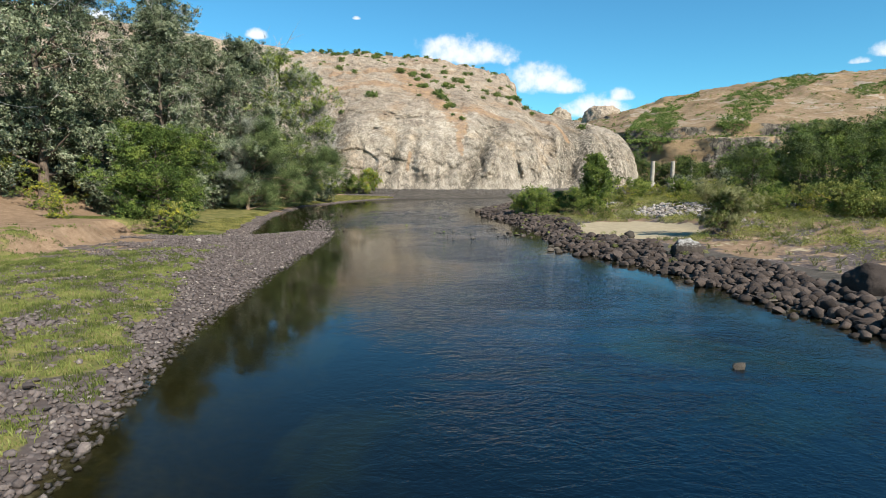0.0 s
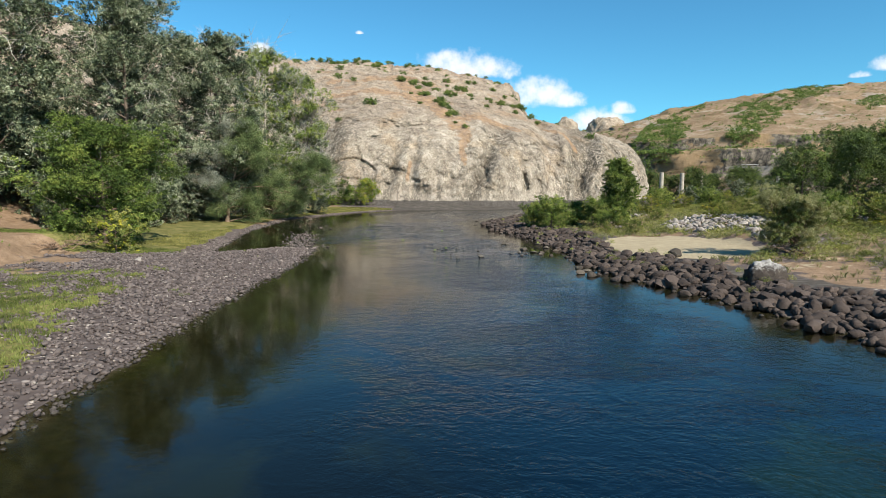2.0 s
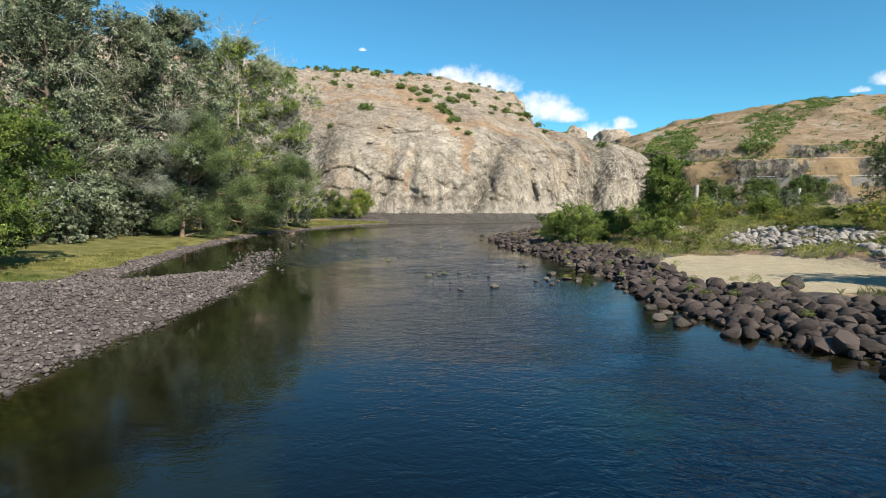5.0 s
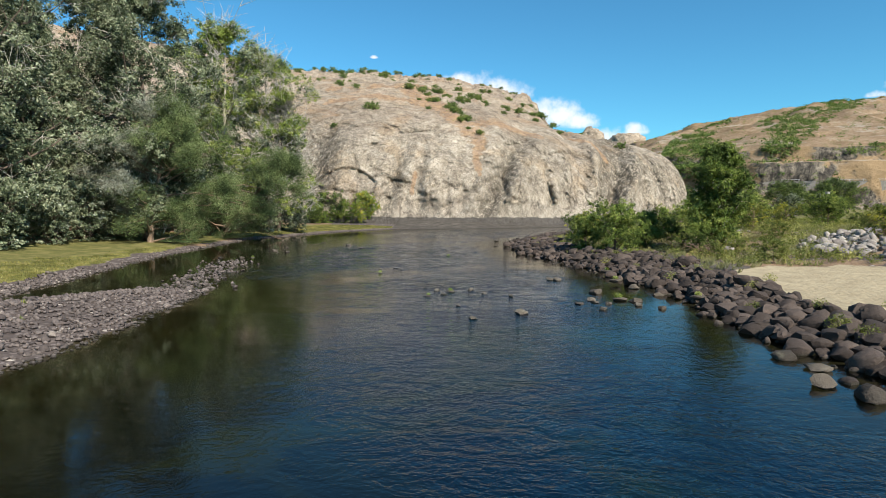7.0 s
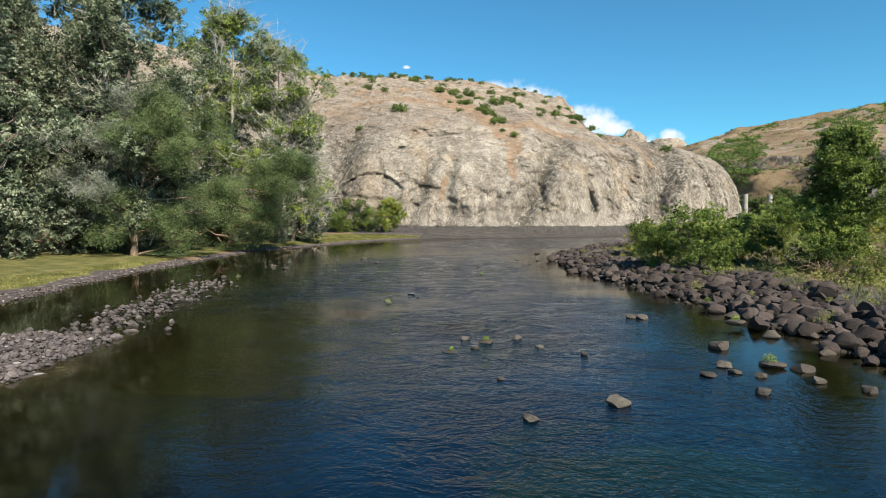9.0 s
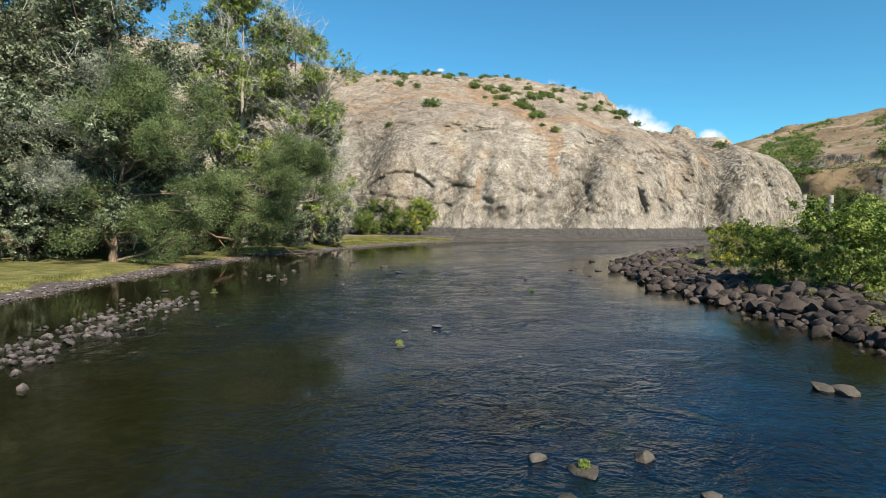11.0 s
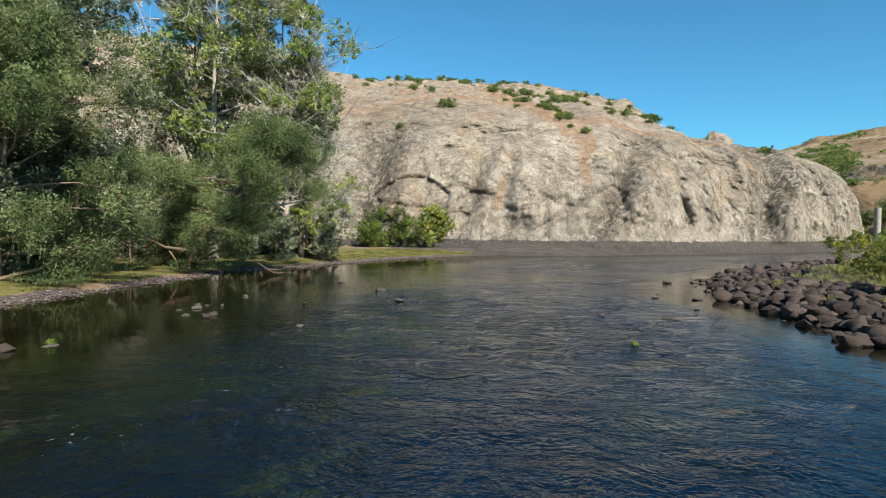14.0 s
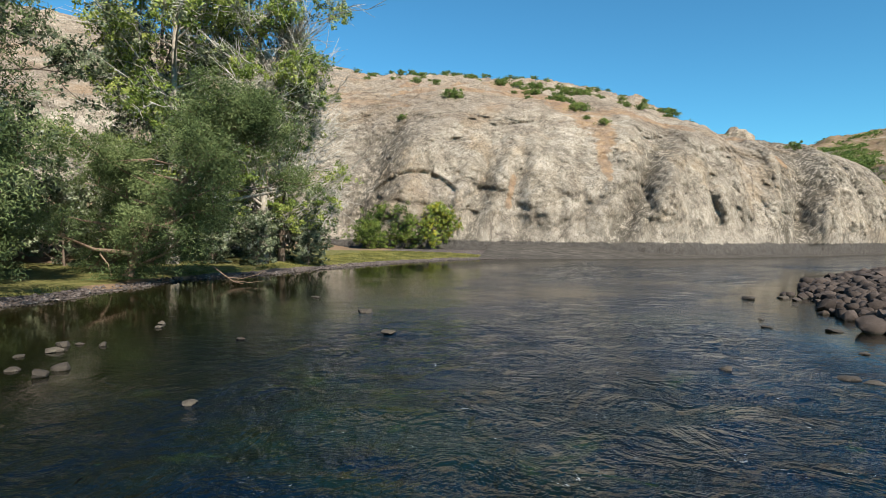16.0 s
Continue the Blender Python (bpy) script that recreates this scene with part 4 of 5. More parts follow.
            put_part("crown", mesh_from("crown", v, f, mat), root, lab)
    return root


def stand(ob, x, y, turn=0.0, size=1.0, dz=0.0, z=None):
    h = float(ground_z(x, y)) if z is None else z
    m = pose(x, y, h + dz, 0, 0, turn) @ Matrix.Diagonal((size, size, size, 1))
    ob.matrix_basis = m
    return ob


def again(ob, x, y, turn=0.0, size=1.0, dz=0.0, label="", z=None):
    h = float(ground_z(x, y)) if z is None else z
    c = copy_thing(ob, Matrix.Identity(4))
    c.matrix_basis = pose(x, y, h + dz, 0, 0, turn) @ Matrix.Diagonal((size, size, size, 1))
    return tagged(c, label)


# left bank: tall poplars behind, elm bush in front, willows leaning over the water
pop_a = make_tree("poplar_tree", "tall grey-green poplar with bare pale twigs on the bank", 11, 27, 6.2, 0.42, 0.06, 34, POPLAR, BARK_DARK, 90000, 0.22, 1.45, bare=70, stout=1.0, twigs=4, group="poplars", squash=0.9)
pop_b = make_tree("poplar_tree", "tall grey-green poplar with bare pale twigs on the bank", 12, 31, 6.2, 0.5, 0.06, 38, POPLAR, BARK_DARK, 92000, 0.22, 1.45, bare=80, stout=1.0, twigs=4, group="poplars", rise=0.8, squash=0.9)
pop_c = make_tree("poplar_tree", "light green poplar with forked pale trunk and dead twigs", 13, 25, 6.0, 0.34, 0.08, 32, LIME, BARK_PALE, 76000, 0.2, 1.3, bare=260, stout=1.1, twigs=4, second=(POPLAR, 0.3, "grey-green leaves"), rise=0.7)
stand(pop_a, -39, 80, 20, 1.0)
stand(pop_b, -45, 93, 0, 1.05)
stand(pop_c, -32.5, 113.5, 40, 1.15)
# poplar at (-49, 49): out of view, added to darken the river's reflection
for src, x, y, turn, size in ((pop_b, -58, 88, 130, 1.25), (pop_a, -40.8, 100.5, 200, 1.0), (pop_a, -46, 66, 90, 1.25), (pop_b, -62, 72, 230, 1.4), (pop_c, -28, 119, 200, 1.06), (pop_b, -41.5, 125, 200, 0.92), (pop_a, -32.6, 93, 310, 0.98),
                              (pop_a, -58, 54, 300, 1.4), (pop_a, -49, 49, 30, 1.2), (pop_a, -56, 108, 150, 0.9)):
    again(src, x, y, turn, size)
pop_d = make_tree("poplar_tree", "half-dead poplar with a mass of bare white twigs", 14, 19, 4.6, 0.28, 0.1, 30, SILVER, BARK_DARK, 9000, 0.24, 1.2, bare=560, stout=1.25, twigs=3, second=(LIME, 0.4, "light green leaves"), rise=0.7, lean=(2.2, -2.5), group="poplars")
stand(pop_d, -27.6, 121.5, 0, 1.0)
elm = make_tree("elm_bush", "dense green elm bush on the earth bank", 21, 9.5, 4.6, 0.22, 0.03, 40, GREEN, BARK_DARK, 90000, 0.15, 1.0, rise=0.35, category="bush")
stand(elm, -28.2, 56.5, 0, 1.0)
wil = make_tree("willow_tree", "willow with silver and green foliage over grassy bank", 31, 11.4, 5.6, 0.24, 0.02, 38, WILLOW, BARK_BROWN, 150000, 0.145, 1.1, 0.30, rise=0.4, lean=(3.2, -1.8), twigs=3, spray=0.5, clump=2.0, second=(SILVER, 0.42, "silvery foliage"), side=-0.9, category="willow", group="willows")
stand(wil, -31.2, 91, 0, 1.14)
wil2 = make_tree("willow_tree", "green willow leaning low over the water, thick brown trunk", 33, 8.6, 5.6, 0.36, 0.06, 30, WILLOW, BARK_BROWN, 150000, 0.14, 1.1, 0.30, rise=0.3, lean=(8.6, -2.6), twigs=3, spray=0.5, clump=2.0, category="willow", group="willows")
stand(wil2, -29.5, 105, 0, 1.08)
bush = make_tree("green_bush", "rounded green bush growing on the bank", 41, 3.2, 2.2, 0.09, 0.02, 22, GREEN, BARK_DARK, 17000, 0.125, 0.7, rise=0.5, twigs=2, lite=True, category="bush", group="bushes")
scrub = make_tree("scrub_bush", "low yellow-green scrub bush among stones", 42, 2.0, 1.6, 0.05, 0.02, 18, OLIVE, BARK_BROWN, 6500, 0.125, 0.55, rise=0.6, twigs=1, lite=True, category="bush", group="bushes")
ybush = make_tree("yellow_bush", "green bush with yellowing leaves on the bank", 43, 2.8, 1.7, 0.06, 0.02, 20, OLIVE, BARK_BROWN, 6500, 0.14, 0.6, rise=0.6, twigs=1, lite=True, second=(YELLOW, 0.3, "yellow leaves"), category="bush", group="bushes")
lush = make_tree("green_bush", "fresh light green bush on the stony bank", 45, 3.2, 2.0, 0.09, 0.02, 24, LIME, BARK_DARK, 18000, 0.125, 0.7, rise=0.6, twigs=2, lite=True, category="bush", group="bushes", second=(GREEN, 0.3, "darker leaves"))
stand(lush, 12.9, 78.8, 0, 1.02)
stand(bush, -29, 162.5, 0, 1.9)
stand(scrub, -36, 66, 0, 1.2)
stand(ybush, -24.8, 52.2, 0, 0.95)
corner = make_tree("yellow_bush", "bright yellow-green bush at the cliff corner", 44, 5.4, 2.6, 0.1, 0.02, 26, LIME, BARK_BROWN, 20000, 0.19, 0.9, rise=0.6, second=(YELLOW, 0.35, "yellow leaves"), category="bush", group="bushes")
stand(corner, -20.6, 161.5, 60, 1.15)
tree_r = make_tree("young_poplar", "young green poplar on the stony bank", 51, 9.2, 1.9, 0.14, 0.06, 36, GREEN, BARK_PALE, 80000, 0.14, 0.8, rise=1.0, second=(LIME, 0.45, "lighter leaves"))
stand(tree_r, 20.6, 78.3, 0, 0.86)
broom = make_tree("broom_bush", "fine-leaved grey-green tamarisk bush above the stones", 52, 3.0, 2.4, 0.06, 0.02, 40, REED, BARK_BROWN, 60000, 0.2, 0.5, 0.14, rise=1.1, droop=-0.9, second=(WEED, 0.25, "green sprays"), category="bush")
stand(broom, 24.6, 49.6, 0, 1.0)
rtree = make_tree("riverside_tree", "dense dark green tree beyond the scrub", 53, 11.5, 4.6, 0.22, 0.04, 34, GREEN, BARK_DARK, 42000, 0.19, 1.3, rise=0.5, second=(WILLOW, 0.4, "greyer leaves"), group="riverside trees")
stand(rtree, 38.5, 71.5, 0, 0.66)
for x, y, turn, size in ((44, 71, 90, 0.74), (50, 74, 200, 0.9), (56, 72, 300, 0.95), (47, 64, 140, 0.7), (64, 80, 40, 1.1), (72, 84, 250, 1.2), (58, 92, 20, 1.0)):
    again(rtree, x, y, turn, size)
# thicket under the poplars
under = make_tree("grey_bush", "grey-green thicket bush under the poplars", 55, 4.6, 2.6, 0.08, 0.02, 22, POPLAR, BARK_DARK, 9000, 0.2, 0.85, rise=0.6, twigs=2, lite=True, second=(SILVER, 0.07, "pale silvery leaves"), category="bush", group="thicket bushes")
stand(under, -35, 76, 0, 1.0)
for src, x, y, turn, size in ((scrub, 36.5, 52, 10, 1.0), (ybush, 40, 51, 40, 0.7), (scrub, 42, 54, 200, 1.0), (ybush, 37, 57, 0, 0.8), (scrub, 46, 58, 30, 1.0), (bush, 48, 63, 30, 0.9), (scrub, 33.5, 59, 30, 0.8), (scrub, 38, 64, 30, 0.9), (ybush, 52, 68, 30, 1.0), (ybush, 13.4, 92, 90, 0.9), (lush, 11.3, 82, 70, 0.75), (bush, 16.6, 83, 200, 0.85), (bush, 18.6, 76.8, 80, 0.62), (lush, 35.5, 61.5, 80, 0.75), (scrub, 39.5, 61, 60, 1.2), (scrub, 36.5, 51.8, 60, 1.3), (lush, 21, 91, 200, 0.8), (lush, 26, 95, 100, 0.8), (lush, 33, 98, 10, 0.9), (lush, 39, 94, 50, 0.9), (lush, 30, 104, 200, 1.0), (scrub, 19.0, 83.5, 100, 0.9), (bush, 23, 83, 10, 0.6), (bush, -25.2, 162, 60, 1.5),
                              (ybush, -46, 60, 100, 1.3), (ybush, -42, 70, 10, 1.2), (under, -33, 62, 100, 0.8), (under, -45, 58, 100, 0.7), (ybush, -35, 52, 190, 0.7), (ybush, -40, 57, 250, 0.9), (bush, -31, 158, 100, 1.2)):
    again(src, x, y, turn, size)
belt = np.random.default_rng(78)
for k in range(15):
    again(rtree, 100 + 5.6 * k + belt.uniform(-2, 2), 306 - 0.5 * k + belt.uniform(-7, 5), belt.uniform(0, 360), belt.uniform(0.9, 1.5))
for k in range(16):
    again((lush, ybush, under)[k % 3], 70 + 5.2 * k + belt.uniform(-3, 3), 190 + 5.0 * k + belt.uniform(-14, 14), belt.uniform(0, 360), belt.uniform(0.8, 1.4))
for x, y, turn, size in ((-27.5, 117, 20, 0.8), (-24.8, 121, 140, 0.75), (-30.5, 115.5, 200, 0.9), (-29.5, 123, 80, 1.0), (-26.5, 124.5, 300, 0.9), (-33, 109.5, 10, 0.7)):
    again(under, x, y, turn, size)
rng = np.random.default_rng(71)
for k in range(34):
    y = 64 + 2.1 * k + rng.uniform(-1, 1)
    if y > 135:
        break
    x = -36.5 + (3.5 if y > 112 else 0) - 1.2 * (k % 3) + rng.uniform(-1.2, 1.2)
    again(under, x, y, rng.uniform(0, 360), rng.uniform(0.65, 1.15))
rng = np.random.default_rng(73)
for k in range(34):
    again(under, -41 - 22 * rng.random(), 56 + 1.7 * k + rng.uniform(-1, 1), rng.uniform(0, 360), rng.uniform(1.2, 2.1))
rng = np.random.default_rng(77)
n = 0
while n < 80:
    x, y = rng.uniform(14, 80), rng.uniform(50, 125)
    d = float(shore(x, y))
    if d < 6 + 2 * waves(x, y, 0.4) or math.hypot((x - 19.6) / 7.2, (y - 58) / 9.4) < 1 or waves(x, y, 0.16, 1.0) < -0.35:
        continue
    again((scrub, scrub, ybush)[rng.integers(3)], x, y, rng.uniform(0, 360), rng.uniform(0.4, 0.85))
    n += 1

# ---- stones ----


def stone_mesh(seed, mat, sub=2):
    rng = np.random.default_rng(seed)
    bm = bmesh.new()
    bmesh.ops.create_icosphere(bm, subdivisions=sub, radius=1.0)
    v = np.array([q.co[:] for q in bm.verts])
    f = np.array([[q.index for q in p.verts] for p in bm.faces])
    bm.free()
    for k in range(17):
        nn = rng.normal(size=3)
        nn /= np.linalg.norm(nn)
        over = np.maximum(v @ nn - rng.uniform(0.46, 0.76), 0)
        v = v - over[:, None] * nn
    v = v * np.array([rng.uniform(0.8, 1.15), rng.uniform(0.7, 1.0), rng.uniform(0.58, 0.88)]) * (1 + rng.normal(0, 0.04, (len(v), 1)))
    return v, f


SHAPES = [stone_mesh(100 + i, BASALT) for i in range(12)]
SMALL = [stone_mesh(200 + i, BASALT, 1) for i in range(10)]


def turn_z(a):
    return np.array([[np.cos(a), -np.sin(a), 0], [np.sin(a), np.cos(a), 0], [0, 0, 1]])


def stone_field(name, label, places, radii, shapes, mat, seed, sink=0.3, parent=None):
    rng = np.random.default_rng(seed)
    pieces = []
    zz = ground_z(places[:, 0], places[:, 1])
    for (x, y), r, z in zip(places, radii, zz):
        v, f = shapes[rng.integers(len(shapes))]
        q = (v * r) @ turn_z(rng.uniform(0, 6.28)).T
        a = rng.uniform(-0.35, 0.35)
        q = q @ np.array([[1, 0, 0], [0, np.cos(a), -np.sin(a)], [0, np.sin(a), np.cos(a)]])
        pieces.append((q + (x, y, z + r * (0.55 - sink)), f))
    v, f = join(pieces)
    ob = new(name, mesh_from(name, v, f, mat, 65.0 if shapes is SMALL else 42.0))
    ob.parent = parent
    return tagged(ob, label, "" if parent else "stones", kind="stuff")


rng = np.random.default_rng(5)
# cobbles of the left bar
c = np.stack([rng.uniform(-34, -7.5, 60000), rng.uniform(6, 66, 60000)], 1)
d = shore(c[:, 0], c[:, 1])
g = zone_masks(c[:, 0], c[:, 1])
ok = (d > -0.6) & (g[:, 0] < 0.55) & (g[:, 2] < 0.5) & (d < 14)
c = np.concatenate([c[ok & (c[:, 1] < 22)][:10500], c[ok & (c[:, 1] >= 22)][:12500]])
stone_field("cobble_bar", "grey river cobbles of the gravel bar", c, (0.05 + 0.10 * rng.random(len(c)) ** 1.4) * (1 + 0.7 * (rng.random(len(c)) > 0.95)) * (1 + 0.2 * sstep(27, 15, c[:, 1])), SMALL, COBBLE, 6, sink=0.14, parent=ground)
# dark boulders of the right bank
c = np.stack([rng.uniform(3, 40, 60000), rng.uniform(14, 128, 60000)], 1)
d = shore(c[:, 0], c[:, 1])
wide = 3.9 + 2.6 * waves(c[:, 0], c[:, 1], 0.5)
ok = (d > -0.25 - 1.4 * rng.random(len(c)) ** 4) & (d < wide) & (zone_masks(c[:, 0], c[:, 1])[:, 1] < 0.4)
c = c[ok][:5600]
r = 0.14 + 0.42 * rng.random(len(c)) ** 1.7 + 0.22 * (rng.random(len(c)) > 0.97)
near = (c[:, 1] > 38) & (c[:, 1] < 104)
dn = shore(c[:, 0], c[:, 1])
order = np.argsort(np.where(near, dn, 1e9))[:300]
rest = np.ones(len(c), bool)
rest[order] = False
BOULDERS, BOULDER_R = c[order], r[order]
inner = (c[:, 1] > 36) & (c[:, 1] < 100) & (dn < 4.0)
stone_field("boulder_field", "dark brown basalt boulders piled along the shore", c[rest & inner], r[rest & inner], SHAPES, BASALT, 8, sink=0.15, parent=ground)
stone_field("boulder_field", "dark brown basalt boulders piled along the shore", c[rest & ~inner], r[rest & ~inner], SMALL, BASALT, 9, sink=0.15, parent=ground)

# ---- shrubs on the cliff and on the far hill ----
shrub = make_tree("hill_shrub", "small green shrub growing on the rock", 61, 1.1, 1.0, 0.04, 0.0, 14, FAR_LEAF, BARK_DARK, 1100, 0.2, 0.6, rise=0.5, twigs=1, lite=True, spray=0.6, clump=2.0, category="shrub", group="shrubs on the cliff")
rng = np.random.default_rng(9)
spots = []
STRIPS = [[(1.8, 48.6), (9, 45), (16, 41.5), (23, 39), (31, 37)], [(-14, 47), (-7.6, 38.5), (-1.8, 35), (1.4, 29), (2.8, 26)], [(-20, 51), (-8, 46), (2, 40)]]


def strip_gap(x, z):
    """How far a place lies from the nearest strip of shrubs, across and up the slope."""
    best = 99.0
    for line in STRIPS:
        for (ax, az), (bx, bz) in zip(line, line[1:]):
            ex, ez = bx - ax, bz - az
            t = min(1.0, max(0.0, ((x - ax) * ex + (z - az) * ez) / (ex * ex + ez * ez)))
            best = min(best, math.hypot(x - ax - t * ex, z - az - t * ez))
    return best


for k in range(24000):
    i, j = rng.integers(76, 198), rng.integers(60, 520)
    x, y, z = CV[i, j]
    if not (-95 < x < 60) or z < 20:
        continue
    rel = (i - 90) / 110.0
    crest = 0.52 < rel < 0.66 and x < 36
    gap = strip_gap(x, z)
    stray = rng.random() < (0.010 if z > 30 else 0.002)
    if (crest and rng.random() < 0.16 * (2.2 if x < -30 else 1.0) and waves(x, y, 0.05) > -0.7) or (gap < 1.4 and rng.random() < 0.35) or (gap < 5 and rng.random() < 0.015) or stray:
        spots.append((x, y, z))
rng.shuffle(spots)
spots = spots[:298]
stand(shrub, *spots[0][:2], z=spots[0][2] - 0.15)
for x, y, z in spots[1:]:
    again(shrub, x, y, rng.uniform(0, 360), rng.uniform(0.45, 1.6), z=z - 0.25)


def scrub_cover(name, label, places, sizes, quads, leaf, mat, seed):
    rng = np.random.default_rng(seed)
    n = len(places)
    off = rng.normal(size=(n, quads, 3))
    off /= np.linalg.norm(off, axis=2)[:, :, None]
    off *= rng.uniform(0.4, 1.0, (n, quads, 1))
    off[:, :, 2] = np.abs(off[:, :, 2]) * 0.9
    c = (places[:, None, :] + off * sizes[:, None, None]).reshape(-1, 3)
    v, f = leaf_quads(rng, c, 1.0, 0.7)
    s = np.repeat(sizes * leaf, quads)
    cc = np.repeat(c, 3, 0)
    v = cc + (v - cc) * np.repeat(s, 3)[:, None]
    return tagged(new(name, mesh_from(name, v, f, mat)), label, "scrub", kind="stuff")


nr, nc, _ = HV.shape
ii, jj = rng.integers(5, nr - 2, 110000), rng.integers(0, nc - 1, 110000)
P = HV[ii, jj] + rng.normal(0, 1.5, (110000, 3)) * np.array([1, 1, 0])
px, py = P[:, 0] / P[:, 1], (P[:, 2] - 6) / P[:, 1]
# outlines of the woods: bearing and rise as seen from the river mouth
WOODS = [[(0.313, 0.074), (0.354, 0.112), (0.414, 0.135), (0.44, 0.145), (0.432, 0.133), (0.40, 0.112), (0.412, 0.097), (0.40, 0.079), (0.394, 0.061), (0.36, 0.030), (0.325, 0.036)],
         [(0.476, 0.133), (0.50, 0.148), (0.623, 0.177), (0.66, 0.172), (0.603, 0.148), (0.557, 0.122), (0.542, 0.107), (0.521, 0.084), (0.486, 0.067), (0.466, 0.088), (0.49, 0.107)],
         [(0.686, 0.143), (0.717, 0.158), (0.80, 0.170), (0.80, 0.15), (0.722, 0.138)], [(0.56, 0.080), (0.66, 0.095), (0.75, 0.09), (0.75, 0.08), (0.64, 0.075)]]


def in_outline(px, py, outline):
    inside = np.zeros(len(px), bool)
    for (ax, ay), (bx, by) in zip(outline, outline[1:] + outline[:1]):
        inside ^= ((ay > py) != (by > py)) & (px < ax + (py - ay) / (by - ay + 1e-9) * (bx - ax))
    return inside


fray = 0.010 * waves(P[:, 0], P[:, 1], 0.12, 5.0) + 0.006 * waves(P[:, 0], P[:, 1], 0.4, 2.0)
dense = np.zeros(len(P), bool)
for outline in WOODS:
    dense |= in_outline(px + fray, py + 0.5 * fray, outline)
sparse = ~dense & (rng.random(len(P)) < np.where(P[:, 2] < 34, 0.3, 0.14)) & (waves(P[:, 0], P[:, 1], 0.05, 1.0) > -0.5)
W, B = P[dense][:5200], P[sparse][:6500]
scrub_cover("hill_scrub", "green oak scrub in patches on the dry hillside", W - np.array([0, 0, 0.3]), rng.uniform(1.5, 3.2, len(W)), 46, 0.30, FAR_LEAF, 3)
scrub_cover("hill_scrub", "scattered small olive bushes on the dry hillside", B - np.array([0, 0, 0.2]), rng.uniform(0.8, 2.1, len(B)) ** 1.1, 16, 0.45, FAR_LEAF, 4)

# ---- bridge piers ----


def pier(h, r):
    root = thing("bridge_pier", "weathered round concrete pier of an unfinished bridge", "pier", "bridge piers")
    v, f = tube([(0, 0, -2), (0, 0, h * 0.5), (0, 0, h - 0.05), (0, 0, h), (0, 0, h + 0.001)], np.array([r, r * 0.97, r * 0.94, r * 0.88, 0.01]), 18)
    put_part("shaft", mesh_from("shaft", v, f, CONCRETE, 40.0), root)
    v, f = tube([(0, 0, -2), (0, 0, 0.5), (0, 0, 0.9), (0, 0, 0.901)], np.array([r * 1.5, r * 1.5, r * 1.4, 0.01]), 18)
    put_part("footing", mesh_from("footing", v, f, CONCRETE, 40.0), root)
    return root


p0 = pier(11.5, 1.05)
stand(p0, 105, 289, z=2.2)
again(p0, 117, 294, 40, 1.0, z=2.2)
again(p0, 128.5, 299, 80, 1.02, z=2.2)
again(p0, 157, 281, 10, 0.85, z=2.2)


# ---- rock outcrops, road ----


def outcrop(label, x, y, z, rx, ry, rz, seed):
    bm = bmesh.new()
    bmesh.ops.create_icosphere(bm, subdivisions=4, radius=1.0)
    for v in bm.verts:
        p = v.co.copy()
        k = 1 + 0.30 * fbm((p.x * 1.2 + seed, p.y * 1.2, p.z * 0.8), 0.8, 4) + 0.10 * fbm((p.x * 4, p.y * 4 + seed, p.z * 3), 0.7, 3)
        v.co = Vector((p.x * rx * k, p.y * ry * k, p.z * rz * k))
    me = bpy.data.meshes.new("outcrop")
    bm.to_mesh(me)
    bm.free()
    me.shade_smooth()
    me.materials.append(CLIFF)
    ob = tagged(new("rock_outcrop", me), label, "rock", "rock outcrops")
    ob.matrix_basis = pose(x, y, z)
    return ob


outcrop("bare rounded rock knob on the far ridge", 146, 540, 58, 17, 15, 14, 1)
outcrop("small rock knob on the cliff shoulder", 51, 258, 30.5, 5, 5, 5, 2)
outcrop("blocky grey rock at the crest of the cliff", 29, 316, 51, 9, 10, 9, 3)

row = 24
line = [HV[row, j] for j in range(nc) if 150 < HV[row, j][0] < 250]
line = np.array([np.mean(line[max(0, k - 3):k + 4], axis=0) for k in range(len(line))])
road_z = float(np.mean(line[:, 2])) + 0.6
wall = []
for k in range(len(line) - 1):
    a, b_ = line[k], line[k + 1]
    dirv = np.array([b_[0] - a[0], b_[1] - a[1], 0])
    nrm = np.array([-dirv[1], dirv[0], 0]) / (np.linalg.norm(dirv) + 1e-6) * 0.35
    pts = []
    for e in (a, b_):
        for s_ in (-1, 1):
            for zz in (road_z - 5.5, road_z):
                pts.append((e[0] + nrm[0] * s_, e[1] + nrm[1] * s_, zz))
    wall.append((np.array(pts), np.array([[0, 4, 5, 1], [2, 3, 7, 6], [1, 5, 7, 3], [0, 2, 6, 4], [0, 1, 3, 2], [4, 6, 7, 5]])))
v, f = join(wall)
tagged(new("retaining_wall", mesh_from("retaining_wall", v, f, WALLSTONE)), "grey stone retaining wall below the road", "wall", kind="structure")
inner = line + np.array([3.4, 5.0, 0]) * 1.25
v = np.concatenate([np.c_[line[:, :2], np.full(len(line), road_z - 0.05)], np.c_[inner[:, :2], np.full(len(line), road_z - 0.05)]])
m_ = len(line)
f = np.array([[k, k + 1, m_ + k + 1, m_ + k] for k in range(m_ - 1)])
tagged(new("road", mesh_from("road", v, f, ASPHALT)), "narrow grey road cut into the hillside", "road", kind="structure")
rail = thing("guard_rail", "grey steel guard rail along the road edge", "guard rail")
v, f = tube(np.c_[line[:, :2], np.full(m_, road_z + 0.75)], np.full(m_, 0.14), 5)
put_part("beam", mesh_from("beam", v, f, RAIL), rail)
